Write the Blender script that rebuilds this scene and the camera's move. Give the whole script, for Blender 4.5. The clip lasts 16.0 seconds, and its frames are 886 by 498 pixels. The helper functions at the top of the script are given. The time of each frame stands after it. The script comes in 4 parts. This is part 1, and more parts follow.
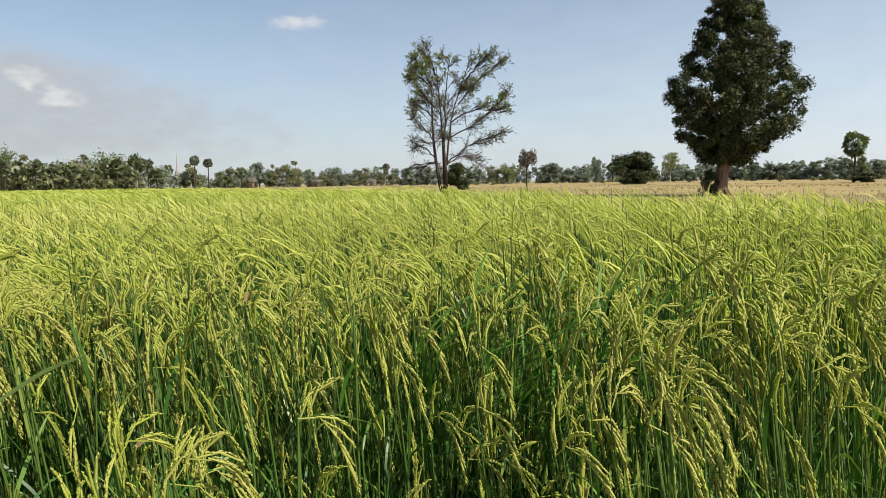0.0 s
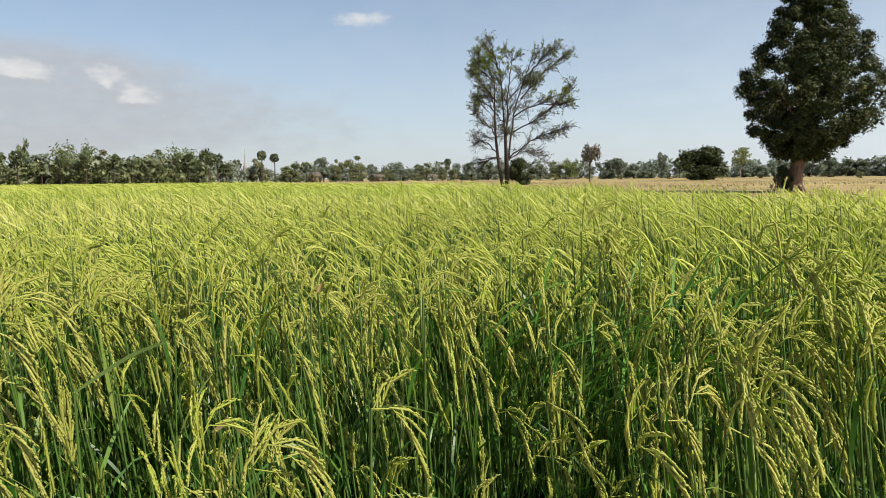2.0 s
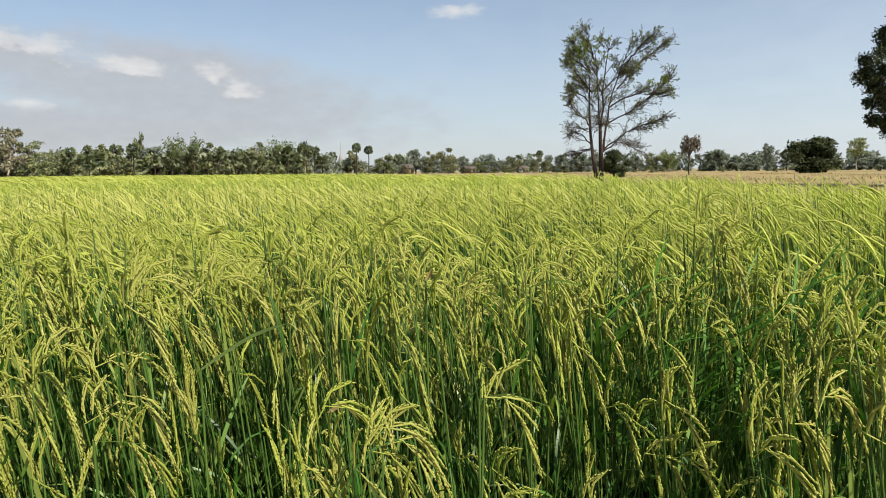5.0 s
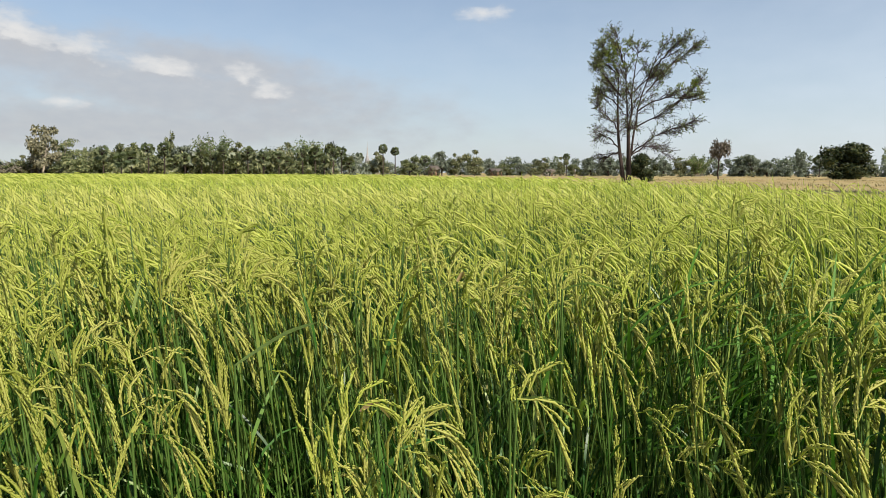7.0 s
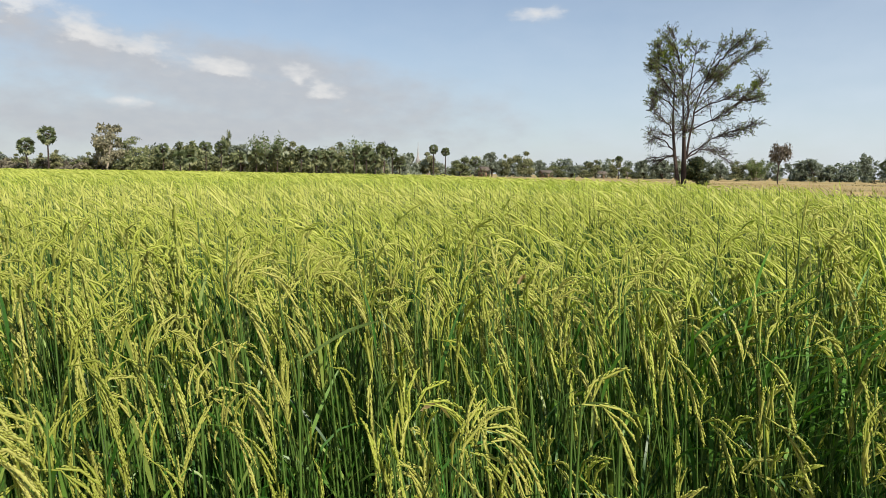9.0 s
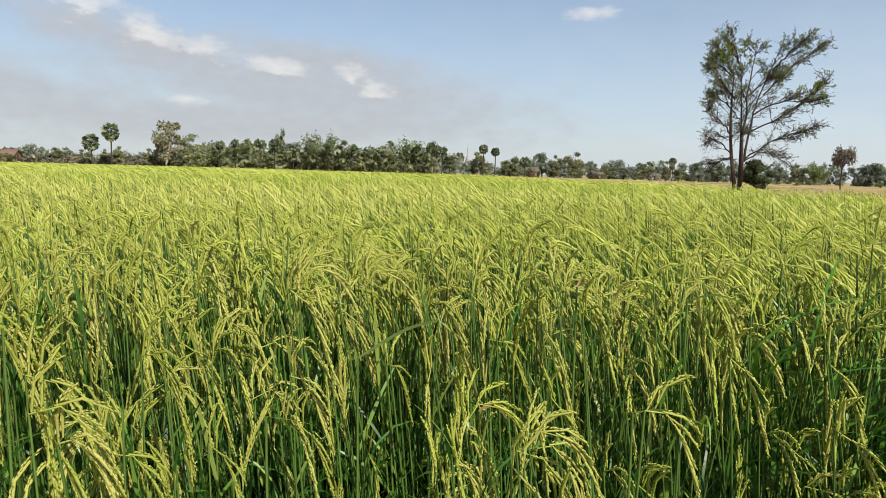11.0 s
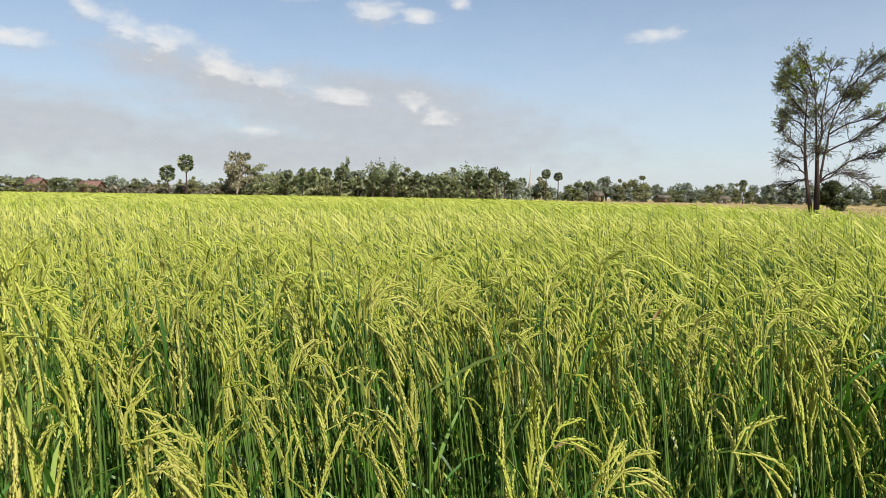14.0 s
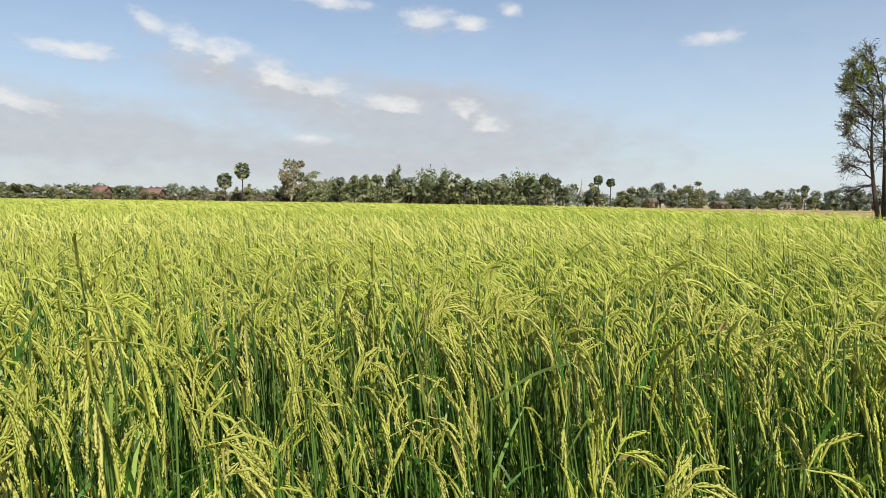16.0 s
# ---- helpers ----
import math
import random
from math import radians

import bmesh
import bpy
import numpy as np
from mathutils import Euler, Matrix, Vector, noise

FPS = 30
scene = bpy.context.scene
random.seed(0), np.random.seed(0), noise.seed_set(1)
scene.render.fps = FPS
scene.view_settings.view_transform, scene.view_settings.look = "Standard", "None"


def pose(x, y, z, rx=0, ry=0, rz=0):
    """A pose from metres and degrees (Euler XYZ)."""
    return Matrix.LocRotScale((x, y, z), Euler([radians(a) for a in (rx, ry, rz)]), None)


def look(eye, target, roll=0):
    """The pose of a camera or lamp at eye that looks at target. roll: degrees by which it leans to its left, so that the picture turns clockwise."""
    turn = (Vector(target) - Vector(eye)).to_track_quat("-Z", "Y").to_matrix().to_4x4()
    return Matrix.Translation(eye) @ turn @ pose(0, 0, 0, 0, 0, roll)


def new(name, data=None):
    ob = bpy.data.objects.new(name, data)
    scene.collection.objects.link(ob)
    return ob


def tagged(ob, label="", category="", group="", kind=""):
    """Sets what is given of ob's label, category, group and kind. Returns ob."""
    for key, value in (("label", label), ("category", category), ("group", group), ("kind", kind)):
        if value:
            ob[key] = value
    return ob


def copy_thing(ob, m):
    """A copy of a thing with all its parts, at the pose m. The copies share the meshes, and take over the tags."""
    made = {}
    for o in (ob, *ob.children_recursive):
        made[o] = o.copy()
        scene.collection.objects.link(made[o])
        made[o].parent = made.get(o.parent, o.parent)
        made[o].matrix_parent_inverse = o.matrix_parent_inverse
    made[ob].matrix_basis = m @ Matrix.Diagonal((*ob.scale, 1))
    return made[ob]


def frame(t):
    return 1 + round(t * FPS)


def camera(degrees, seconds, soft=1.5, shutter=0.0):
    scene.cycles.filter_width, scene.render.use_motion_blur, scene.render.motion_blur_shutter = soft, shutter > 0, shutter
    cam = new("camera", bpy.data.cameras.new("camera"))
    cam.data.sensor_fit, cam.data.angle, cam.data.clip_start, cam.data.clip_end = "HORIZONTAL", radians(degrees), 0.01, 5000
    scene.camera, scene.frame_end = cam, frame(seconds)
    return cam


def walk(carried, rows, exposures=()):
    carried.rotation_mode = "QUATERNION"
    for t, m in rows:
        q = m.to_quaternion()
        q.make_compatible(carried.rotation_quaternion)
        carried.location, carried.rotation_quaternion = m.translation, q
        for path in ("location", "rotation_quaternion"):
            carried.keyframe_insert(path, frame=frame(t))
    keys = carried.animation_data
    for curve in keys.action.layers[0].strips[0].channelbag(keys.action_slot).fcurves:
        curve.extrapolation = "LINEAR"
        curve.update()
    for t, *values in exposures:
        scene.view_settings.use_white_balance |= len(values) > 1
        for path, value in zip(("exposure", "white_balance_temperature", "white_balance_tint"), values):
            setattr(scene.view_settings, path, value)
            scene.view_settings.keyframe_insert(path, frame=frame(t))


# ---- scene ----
cam = camera(65.5, 16.0, soft=0.9)
PATH = [
    (0, (-0.1155, -0.0209, 1.15), (-0.132, 1.0736, 1.0433), -0.8),
    (0.5, (-0.1216, -0.0198, 1.1494), (-0.1727, 1.0731, 1.0383), -0.8),
    (1, (-0.1265, -0.0198, 1.1489), (-0.1986, 1.0714, 1.0301), -1),
    (1.5, (-0.1298, -0.0187, 1.1478), (-0.225, 1.0714, 1.0361), -0.8),
    (2, (-0.1337, -0.0187, 1.1478), (-0.2464, 1.0698, 1.0345), -0.6),
    (2.5, (-0.1364, -0.0204, 1.1467), (-0.2607, 1.0665, 1.0323), -0.4),
    (3, (-0.1408, -0.0209, 1.1462), (-0.2937, 1.0621, 1.029), -0.5),
    (3.5, (-0.1463, -0.0204, 1.1456), (-0.3251, 1.0577, 1.0224), -0.8),
    (4, (-0.1535, -0.0209, 1.145), (-0.3658, 1.0516, 1.0208), -0.8),
    (6.5, (-0.1782, -0.0231, 1.1418), (-0.4582, 1.034, 1.0185), -0),
    (7, (-0.1799, -0.0275, 1.1423), (-0.4719, 1.0258, 1.0208), 0.2),
    (7.5, (-0.187, -0.0324, 1.1445), (-0.4945, 1.0164, 1.023), 0.6),
    (8, (-0.1908, -0.0341, 1.145), (-0.5187, 1.0092, 1.0273), 0.4),
    (8.5, (-0.1947, -0.0341, 1.1445), (-0.5357, 1.0049, 1.0252), 0.7),
    (9, (-0.2024, -0.0358, 1.1434), (-0.5682, 0.9944, 1.0224), 0.9),
    (11.5, (-0.2244, -0.0462, 1.1445), (-0.6793, 0.9482, 1.0235), 1.4),
    (12, (-0.2288, -0.0457, 1.144), (-0.7046, 0.9394, 1.0268), 1),
    (12.5, (-0.231, -0.0479, 1.1445), (-0.7211, 0.9306, 1.0312), 0.9),
    (13, (-0.2316, -0.049, 1.1472), (-0.7255, 0.9284, 1.0406), 1.1),
    (13.5, (-0.2316, -0.0506, 1.1527), (-0.7458, 0.918, 1.0625), 0.6),
    (14, (-0.2365, -0.0512, 1.1555), (-0.7651, 0.9097, 1.0708), 0.9),
    (14.5, (-0.2415, -0.0561, 1.1571), (-0.7953, 0.8905, 1.0719), 0.8),
    (15, (-0.2442, -0.0616, 1.1588), (-0.8091, 0.8789, 1.079), 1.1),
    (15.5, (-0.2475, -0.0665, 1.1593), (-0.8288, 0.8635, 1.0796), 1.2),
    (16, (-0.2481, -0.0704, 1.1616), (-0.8459, 0.8498, 1.0862), 0.8),
]
walk(cam, [(t, look(eye, target, roll)) for t, eye, target, roll in PATH], [(0.0, 0.66), (9.0, 0.67), (16.0, 0.76)])

# ---- world, sun ----
SUN_AZ, SUN_EL = radians(122), radians(42)
world = bpy.data.worlds.new("sky")
scene.world = world
world.use_nodes = True


def build_sky(nt):
    nodes, links = nt.nodes, nt.links
    nodes.clear()

    def math_node(op, a, b=None, c=None, clamp=False):
        n = nodes.new("ShaderNodeMath")
        n.operation, n.use_clamp = op, clamp
        for i, v in enumerate((a, b, c)):
            if v is None:
                continue
            if isinstance(v, (int, float)):
                n.inputs[i].default_value = v
            else:
                links.new(v, n.inputs[i])
        return n.outputs[0]

    sky = nodes.new("ShaderNodeTexSky")
    sky.sky_type, sky.sun_disc = "NISHITA", False
    sky.sun_elevation, sky.sun_rotation = SUN_EL, SUN_AZ
    sky.air_density, sky.dust_density, sky.ozone_density, sky.altitude = 1.0, 0.7, 2.5, 0
    coord = nodes.new("ShaderNodeTexCoord")
    sep = nodes.new("ShaderNodeSeparateXYZ")
    links.new(coord.outputs["Generated"], sep.inputs[0])
    az = math_node("MULTIPLY", math_node("ARCTAN2", sep.outputs[0], sep.outputs[1]), 180 / math.pi)
    el = math_node("MULTIPLY", math_node("ARCSINE", sep.outputs[2]), 180 / math.pi)

    def fractal(height, scale, detail, rough, shift):
        comb = nodes.new("ShaderNodeCombineXYZ")
        links.new(math_node("MULTIPLY_ADD", az, 0.24, shift), comb.inputs[0])
        links.new(math_node("MULTIPLY", height, 0.5), comb.inputs[1])
        n = nodes.new("ShaderNodeTexNoise")
        n.noise_dimensions = "2D"
        n.inputs["Scale"].default_value, n.inputs["Detail"].default_value, n.inputs["Roughness"].default_value = scale, detail, rough
        links.new(comb.outputs[0], n.inputs["Vector"])
        return math_node("SUBTRACT", n.outputs[0], 0.5)

    def bank(rows, height, soft, billow, wisps, fray):
        """Cloud cover from flat-bottomed ellipses, billowing at their edges: azimuth, elevation, half width, half height, slope."""
        total = None
        for a, e, wx, wy, slope in rows:
            da = math_node("SUBTRACT", az, a)
            de = math_node("SUBTRACT", math_node("SUBTRACT", height, e), math_node("MULTIPLY", da, slope))
            de = math_node("MAXIMUM", de, math_node("MULTIPLY", de, -fray))
            da2 = math_node("POWER", math_node("ABSOLUTE", math_node("DIVIDE", da, wx)), 2.0)
            de2 = math_node("POWER", math_node("DIVIDE", de, wy), 2.0)
            m = math_node("SUBTRACT", 1.0, math_node("SQRT", math_node("ADD", da2, de2)))
            total = m if total is None else math_node("SMOOTH_MAX", total, m, 0.25)
        rough_edge = math_node("ADD", math_node("MULTIPLY", fractal(height, 1.3, 5, 0.55, 3.1), billow), math_node("MULTIPLY", fractal(height, 4.2, 4, 0.5, 7.7), wisps))
        cover = math_node("MULTIPLY", math_node("ADD", total, rough_edge), soft, clamp=True)
        return math_node("MULTIPLY", cover, math_node("MULTIPLY", cover, math_node("SUBTRACT", 3.0, math_node("MULTIPLY", cover, 2.0))))

    # cumulus lit from above along the leading edges, and the grey sheet behind and below them
    puffs = bank(CLOUD_PUFFS, el, 0.8, 1.1, 0.55, 0.75)
    over = bank(CLOUD_PUFFS, math_node("ADD", el, 1.1), 0.8, 1.1, 0.55, 0.75)
    sheet = bank(CLOUD_SHEETS, el, 1.25, 0.6, 0.06, 1.0)
    big, fine = math_node("ADD", fractal(el, 1.1, 4, 0.5, 3.1), 0.5), math_node("ADD", fractal(el, 3.0, 4, 0.5, 7.7), 0.5)
    haze = math_node("MULTIPLY", math_node("SUBTRACT", 1.0, math_node("DIVIDE", el, 21.0), clamp=True), 0.62)
    haze = math_node("MULTIPLY", haze, math_node("ADD", 0.8, math_node("MULTIPLY", big, 0.4)), clamp=True)

    def mix(fac, a, b, share=1.0):
        n = nodes.new("ShaderNodeMix")
        n.data_type = "RGBA"
        links.new(math_node("MULTIPLY", fac, share), n.inputs[0])
        for v, sock in ((a, n.inputs[6]), (b, n.inputs[7])):
            if isinstance(v, tuple):
                sock.default_value = (*v, 1)
            else:
                links.new(v, sock)
        return n.outputs[2]

    # the haze brightens towards the sun
    toward = nodes.new("ShaderNodeVectorMath")
    toward.operation = "DOT_PRODUCT"
    toward.inputs[1].default_value = (math.sin(SUN_AZ) * math.cos(SUN_EL), math.cos(SUN_AZ) * math.cos(SUN_EL), math.sin(SUN_EL))
    links.new(coord.outputs["Generated"], toward.inputs[0])
    glow = math_node("MULTIPLY", math_node("ADD", math_node("MULTIPLY", toward.outputs["Value"], 0.5), 0.5, clamp=True), 1.0)
    glow = math_node("MINIMUM", math_node("POWER", glow, 1.3), 0.7)
    hazy = mix(glow, SKY_HAZE, SKY_GLOW)
    haze = math_node("ADD", haze, math_node("MULTIPLY", glow, 0.24), clamp=True)
    col = mix(haze, sky.outputs[0], hazy)
    shade = mix(math_node("MULTIPLY", math_node("SUBTRACT", fine, 0.32), 2.6, clamp=True), (4.45, 4.6, 4.95), SKY_SHEET)
    col = mix(sheet, col, shade, 0.8)
    lit = math_node("MULTIPLY_ADD", math_node("SUBTRACT", puffs, over), 2.2, 0.28, clamp=True)
    col = mix(puffs, col, mix(lit, SKY_SHADE, SKY_PUFF), 0.88)
    bg = nodes.new("ShaderNodeBackground")
    bg.inputs[1].default_value = SKY_STRENGTH
    links.new(col, bg.inputs[0])
    out = nodes.new("ShaderNodeOutputWorld")
    links.new(bg.outputs[0], out.inputs[0])


SKY_STRENGTH = 0.0695
SKY_HAZE, SKY_GLOW, SKY_SHEET, SKY_SHADE, SKY_PUFF = (4.7, 5.35, 6.25), (11.6, 12.4, 13.2), (4.75, 4.85, 5.1), (4.9, 4.95, 5.15), (7.5, 7.4, 7.25)
CLOUD_PUFFS = [
    (-50.6, 11.1, 3.0, 2.2, -0.1), (-53.4, 11.7, 2.6, 1.8, -0.2), (-56.0, 12.9, 2.0, 1.1, -0.45), (-46.6, 9.7, 4.4, 1.7, -0.2), (-42.8, 8.8, 4.2, 1.4, -0.2), (-31.4, 7.3, 1.9, 1.5, -0.1), (-29.8, 6.4, 2.8, 1.5, -0.2), (-37.5, 7.9, 5.0, 1.1, -0.15),
    (-34.6, 14.4, 3.4, 1.5, 0.0), (-31.2, 14.3, 2.4, 1.0, -0.05), (-27.8, 15.3, 1.4, 0.7, 0.0), (-12.2, 12.6, 2.8, 0.7, 0.08), (-61.3, 10.6, 4.4, 0.9, -0.05), (-42.2, 15.6, 5.0, 0.8, -0.1), (-65.5, 6.8, 4.2, 1.1, -0.2), (-43.9, 5.0, 2.4, 0.6, 0.0),
]
CLOUD_SHEETS = [
    (-46.0, 8.4, 14.0, 2.9, -0.16), (-33.0, 8.0, 14.0, 2.6, -0.12), (-58.0, 5.4, 16.0, 1.7, -0.06), (-66.0, 3.6, 22.0, 1.6, 0.0), (-82.0, 8.0, 14.0, 5.0, 0.0), (-40.0, 3.4, 34.0, 3.0, 0.0), (-34.0, 6.0, 26.0, 4.6, -0.08), (-62.0, 4.6, 24.0, 4.4, -0.05),
]
build_sky(world.node_tree)

sun = new("sun", bpy.data.lights.new("sun", "SUN"))
sun.data.energy, sun.data.angle, sun.data.color = 5.0, radians(0.6), (1.0, 0.93, 0.80)
sun.matrix_world = look((0, 0, 60), (-math.sin(SUN_AZ) * math.cos(SUN_EL), -math.cos(SUN_AZ) * math.cos(SUN_EL), 60 - math.sin(SUN_EL)))


# ---- materials ----
def shader(name):
    m = bpy.data.materials.new(name)
    m.use_nodes = True
    nt = m.node_tree
    nt.nodes.clear()
    return m, nt, nt.nodes.new("ShaderNodeOutputMaterial")


def ramp_node(nt, fac, stops):
    r = nt.nodes.new("ShaderNodeValToRGB")
    while len(r.color_ramp.elements) < len(stops):
        r.color_ramp.elements.new(0.5)
    for e, (p, c) in zip(r.color_ramp.elements, stops):
        e.position, e.color = p, (*c, 1)
    nt.links.new(fac, r.inputs[0])
    return r.outputs[0]


def noise_node(nt, scale, detail=4, rough=0.6, vector=None):
    n = nt.nodes.new("ShaderNodeTexNoise")
    n.inputs["Scale"].default_value, n.inputs["Detail"].default_value, n.inputs["Roughness"].default_value = scale, detail, rough
    if vector is not None:
        nt.links.new(vector, n.inputs["Vector"])
    return n.outputs[0]


def world_position(nt):
    return nt.nodes.new("ShaderNodeNewGeometry").outputs["Position"]


def blend(nt, kind, fac, a, b):
    n = nt.nodes.new("ShaderNodeMix")
    n.data_type, n.blend_type = "RGBA", kind
    for v, sock in ((fac, n.inputs[0]), (a, n.inputs[6]), (b, n.inputs[7])):
        if isinstance(v, (int, float)):
            sock.default_value = v
        elif isinstance(v, tuple):
            sock.default_value = (*v, 1)
        else:
            nt.links.new(v, sock)
    return n.outputs[2]


def foliage(name, stops, through_light=0.35, rough=0.5, patch=1.2, depth=0.35, spec=0.3, ripe=None):
    """Leaves: a colour a leaf, paler and darker in patches, with light coming through."""
    m, nt, out = shader(name)
    geo = nt.nodes.new("ShaderNodeNewGeometry")
    col = ramp_node(nt, geo.outputs["Random Per Island"], stops)
    tone = ramp_node(nt, noise_node(nt, patch, 3, 0.6, geo.outputs["Position"]), [(0.3, (1 - depth,) * 3), (0.7, (1 + depth,) * 3)])
    col = blend(nt, "MULTIPLY", 1.0, col, tone)
    if ripe:
        # some heads are riper than others
        info = nt.nodes.new("ShaderNodeObjectInfo")
        share = ramp_node(nt, info.outputs["Random"], [(0.35, (0, 0, 0)), (1.0, (0.75, 0.75, 0.75))])
        col = blend(nt, "MIX", share, col, ripe)
    b = nt.nodes.new("ShaderNodeBsdfPrincipled")
    b.inputs["Roughness"].default_value = rough
    b.inputs["Specular IOR Level"].default_value = spec
    nt.links.new(col, b.inputs["Base Color"])
    t = nt.nodes.new("ShaderNodeBsdfTranslucent")
    nt.links.new(blend(nt, "MULTIPLY", 1.0, col, (0.95, 1.2, 0.5)), t.inputs[0])
    mix = nt.nodes.new("ShaderNodeMixShader")
    mix.inputs[0].default_value = through_light
    nt.links.new(b.outputs[0], mix.inputs[1])
    nt.links.new(t.outputs[0], mix.inputs[2])
    nt.links.new(mix.outputs[0], out.inputs[0])
    return m


def rough_solid(name, stops, scale=4.0, rough=0.85, bump=0.4, stretch=(1, 1, 1), detail=6):
    """Bark, earth, plaster: noise at two scales in colour and relief."""
    m, nt, out = shader(name)
    mp = nt.nodes.new("ShaderNodeMapping")
    mp.inputs["Scale"].default_value = stretch
    nt.links.new(world_position(nt), mp.inputs[0])
    n1 = noise_node(nt, scale, detail, 0.65, mp.outputs[0])
    n2 = noise_node(nt, scale * 0.13, 4, 0.6, mp.outputs[0])
    col = ramp_node(nt, n1, stops)
    col = blend(nt, "MULTIPLY", 1.0, col, ramp_node(nt, n2, [(0.3, (0.72, 0.72, 0.72)), (0.7, (1.15, 1.12, 1.08))]))
    b = nt.nodes.new("ShaderNodeBsdfPrincipled")
    b.inputs["Roughness"].default_value = rough
    b.inputs["Specular IOR Level"].default_value = 0.2
    nt.links.new(col, b.inputs["Base Color"])
    bp = nt.nodes.new("ShaderNodeBump")
    bp.inputs["Strength"].default_value = bump
    nt.links.new(n1, bp.inputs["Height"])
    nt.links.new(bp.outputs[0], b.inputs["Normal"])
    nt.links.new(b.outputs[0], out.inputs[0])
    return m


RICE_LEAF = foliage("rice_leaf", [(0.0, (0.010, 0.045, 0.006)), (0.5, (0.030, 0.098, 0.011)), (0.8, (0.085, 0.175, 0.024)), (0.97, (0.21, 0.28, 0.06)), (1.0, (0.34, 0.32, 0.12))], 0.24, 0.42, 2.3, 0.3, 0.35)
RICE_PALE = foliage("rice_leaf_pale", [(0.0, (0.22, 0.34, 0.10)), (1.0, (0.34, 0.44, 0.16))], 0.3, 0.55, 30.0, 0.15, 0.25)
RICE_STEM = foliage("rice_stem", [(0.0, (0.018, 0.05, 0.008)), (0.6, (0.06, 0.11, 0.02)), (1.0, (0.24, 0.27, 0.085))], 0.06, 0.5, 3.5, 0.25, 0.3)
RICE_GRAIN = foliage("rice_grain", [(0.0, (0.33, 0.37, 0.062)), (0.5, (0.41, 0.437, 0.085)), (1.0, (0.54, 0.535, 0.145))], 0.48, 0.48, 2.5, 0.22, 0.25, (0.58, 0.535, 0.175))
WEED = foliage("broad_grass", [(0.0, (0.04, 0.12, 0.014)), (0.6, (0.075, 0.175, 0.022)), (1.0, (0.14, 0.26, 0.04))], 0.35, 0.55, 3.0, 0.2, 0.25)
DRY_LEAF = foliage("dry_leaf", [(0.0, (0.34, 0.22, 0.12)), (0.6, (0.50, 0.36, 0.20)), (1.0, (0.60, 0.50, 0.34))], 0.3, 0.7, 6.0, 0.25, 0.15)
DRY_GRASS = foliage("dry_grass", [(0.0, (0.22, 0.165, 0.08)), (0.6, (0.32, 0.25, 0.125)), (1.0, (0.32, 0.28, 0.13))], 0.25, 0.8, 0.05, 0.2, 0.1)
BUND_GRASS = foliage("bund_grass", [(0.0, (0.13, 0.12, 0.055)), (0.6, (0.20, 0.165, 0.085)), (1.0, (0.28, 0.23, 0.125))], 0.2, 0.8, 0.2, 0.25, 0.1)
TREE_DARK = foliage("tree_leaf_dark", [(0.0, (0.012, 0.022, 0.010)), (0.6, (0.030, 0.042, 0.013)), (1.0, (0.10, 0.095, 0.032))], 0.12, 0.55, 0.6, 0.45, 0.2)
TREE_SPARSE = foliage("tree_leaf_feathery", [(0.0, (0.08, 0.105, 0.05)), (0.6, (0.135, 0.16, 0.07)), (1.0, (0.22, 0.23, 0.09))], 0.35, 0.6, 0.4, 0.3, 0.2)
TREE_LIME = foliage("tree_leaf_lime", [(0.0, (0.12, 0.16, 0.03)), (0.6, (0.18, 0.22, 0.04)), (1.0, (0.27, 0.29, 0.06))], 0.35, 0.6, 0.4, 0.2, 0.2)
TREE_GREEN = foliage("tree_leaf_green", [(0.0, (0.075, 0.092, 0.045)), (0.6, (0.135, 0.152, 0.070)), (1.0, (0.27, 0.268, 0.135))], 0.25, 0.6, 0.12, 0.35, 0.2)
# aerial haze painted into the leaf colour: paler and greyer than the nearer trees
TREE_HAZED = foliage("hazed_wood_leaf", [(0.0, (0.104, 0.122, 0.097)), (0.6, (0.162, 0.184, 0.142)), (1.0, (0.244, 0.264, 0.201))], 0.2, 0.7, 0.1, 0.3, 0.1)
TREE_OLIVE = foliage("tree_leaf_olive", [(0.0, (0.070, 0.081, 0.040)), (0.6, (0.135, 0.140, 0.068)), (1.0, (0.245, 0.234, 0.122))], 0.2, 0.6, 0.12, 0.3, 0.2)
TREE_GREYISH = foliage("tree_leaf_greyish", [(0.0, (0.106, 0.100, 0.069)), (0.6, (0.188, 0.175, 0.112)), (1.0, (0.300, 0.269, 0.181))], 0.2, 0.6, 0.12, 0.3, 0.2)
THICKET = foliage("brown_thicket_leaf", [(0.0, (0.077, 0.070, 0.056)), (0.6, (0.140, 0.123, 0.095)), (1.0, (0.210, 0.196, 0.126))], 0.15, 0.7, 0.1, 0.3, 0.1)
TREE_RUST = foliage("tree_leaf_rust", [(0.0, (0.065, 0.053, 0.042)), (0.6, (0.125, 0.102, 0.085)), (1.0, (0.20, 0.165, 0.135))], 0.2, 0.7, 0.5, 0.25, 0.2)
BAMBOO = foliage("bamboo_leaf", [(0.0, (0.065, 0.091, 0.034)), (0.6, (0.127, 0.162, 0.061)), (1.0, (0.220, 0.246, 0.106))], 0.3, 0.6, 0.15, 0.3, 0.2)
PALM_LEAF = foliage("palm_leaf", [(0.0, (0.053, 0.074, 0.037)), (0.6, (0.111, 0.132, 0.067)), (1.0, (0.228, 0.235, 0.129))], 0.2, 0.45, 0.5, 0.25, 0.4)
BARK = rough_solid("bark", [(0.3, (0.10, 0.065, 0.045)), (0.7, (0.24, 0.16, 0.115))], 9.0, 0.9, 0.7, (1, 1, 0.25))
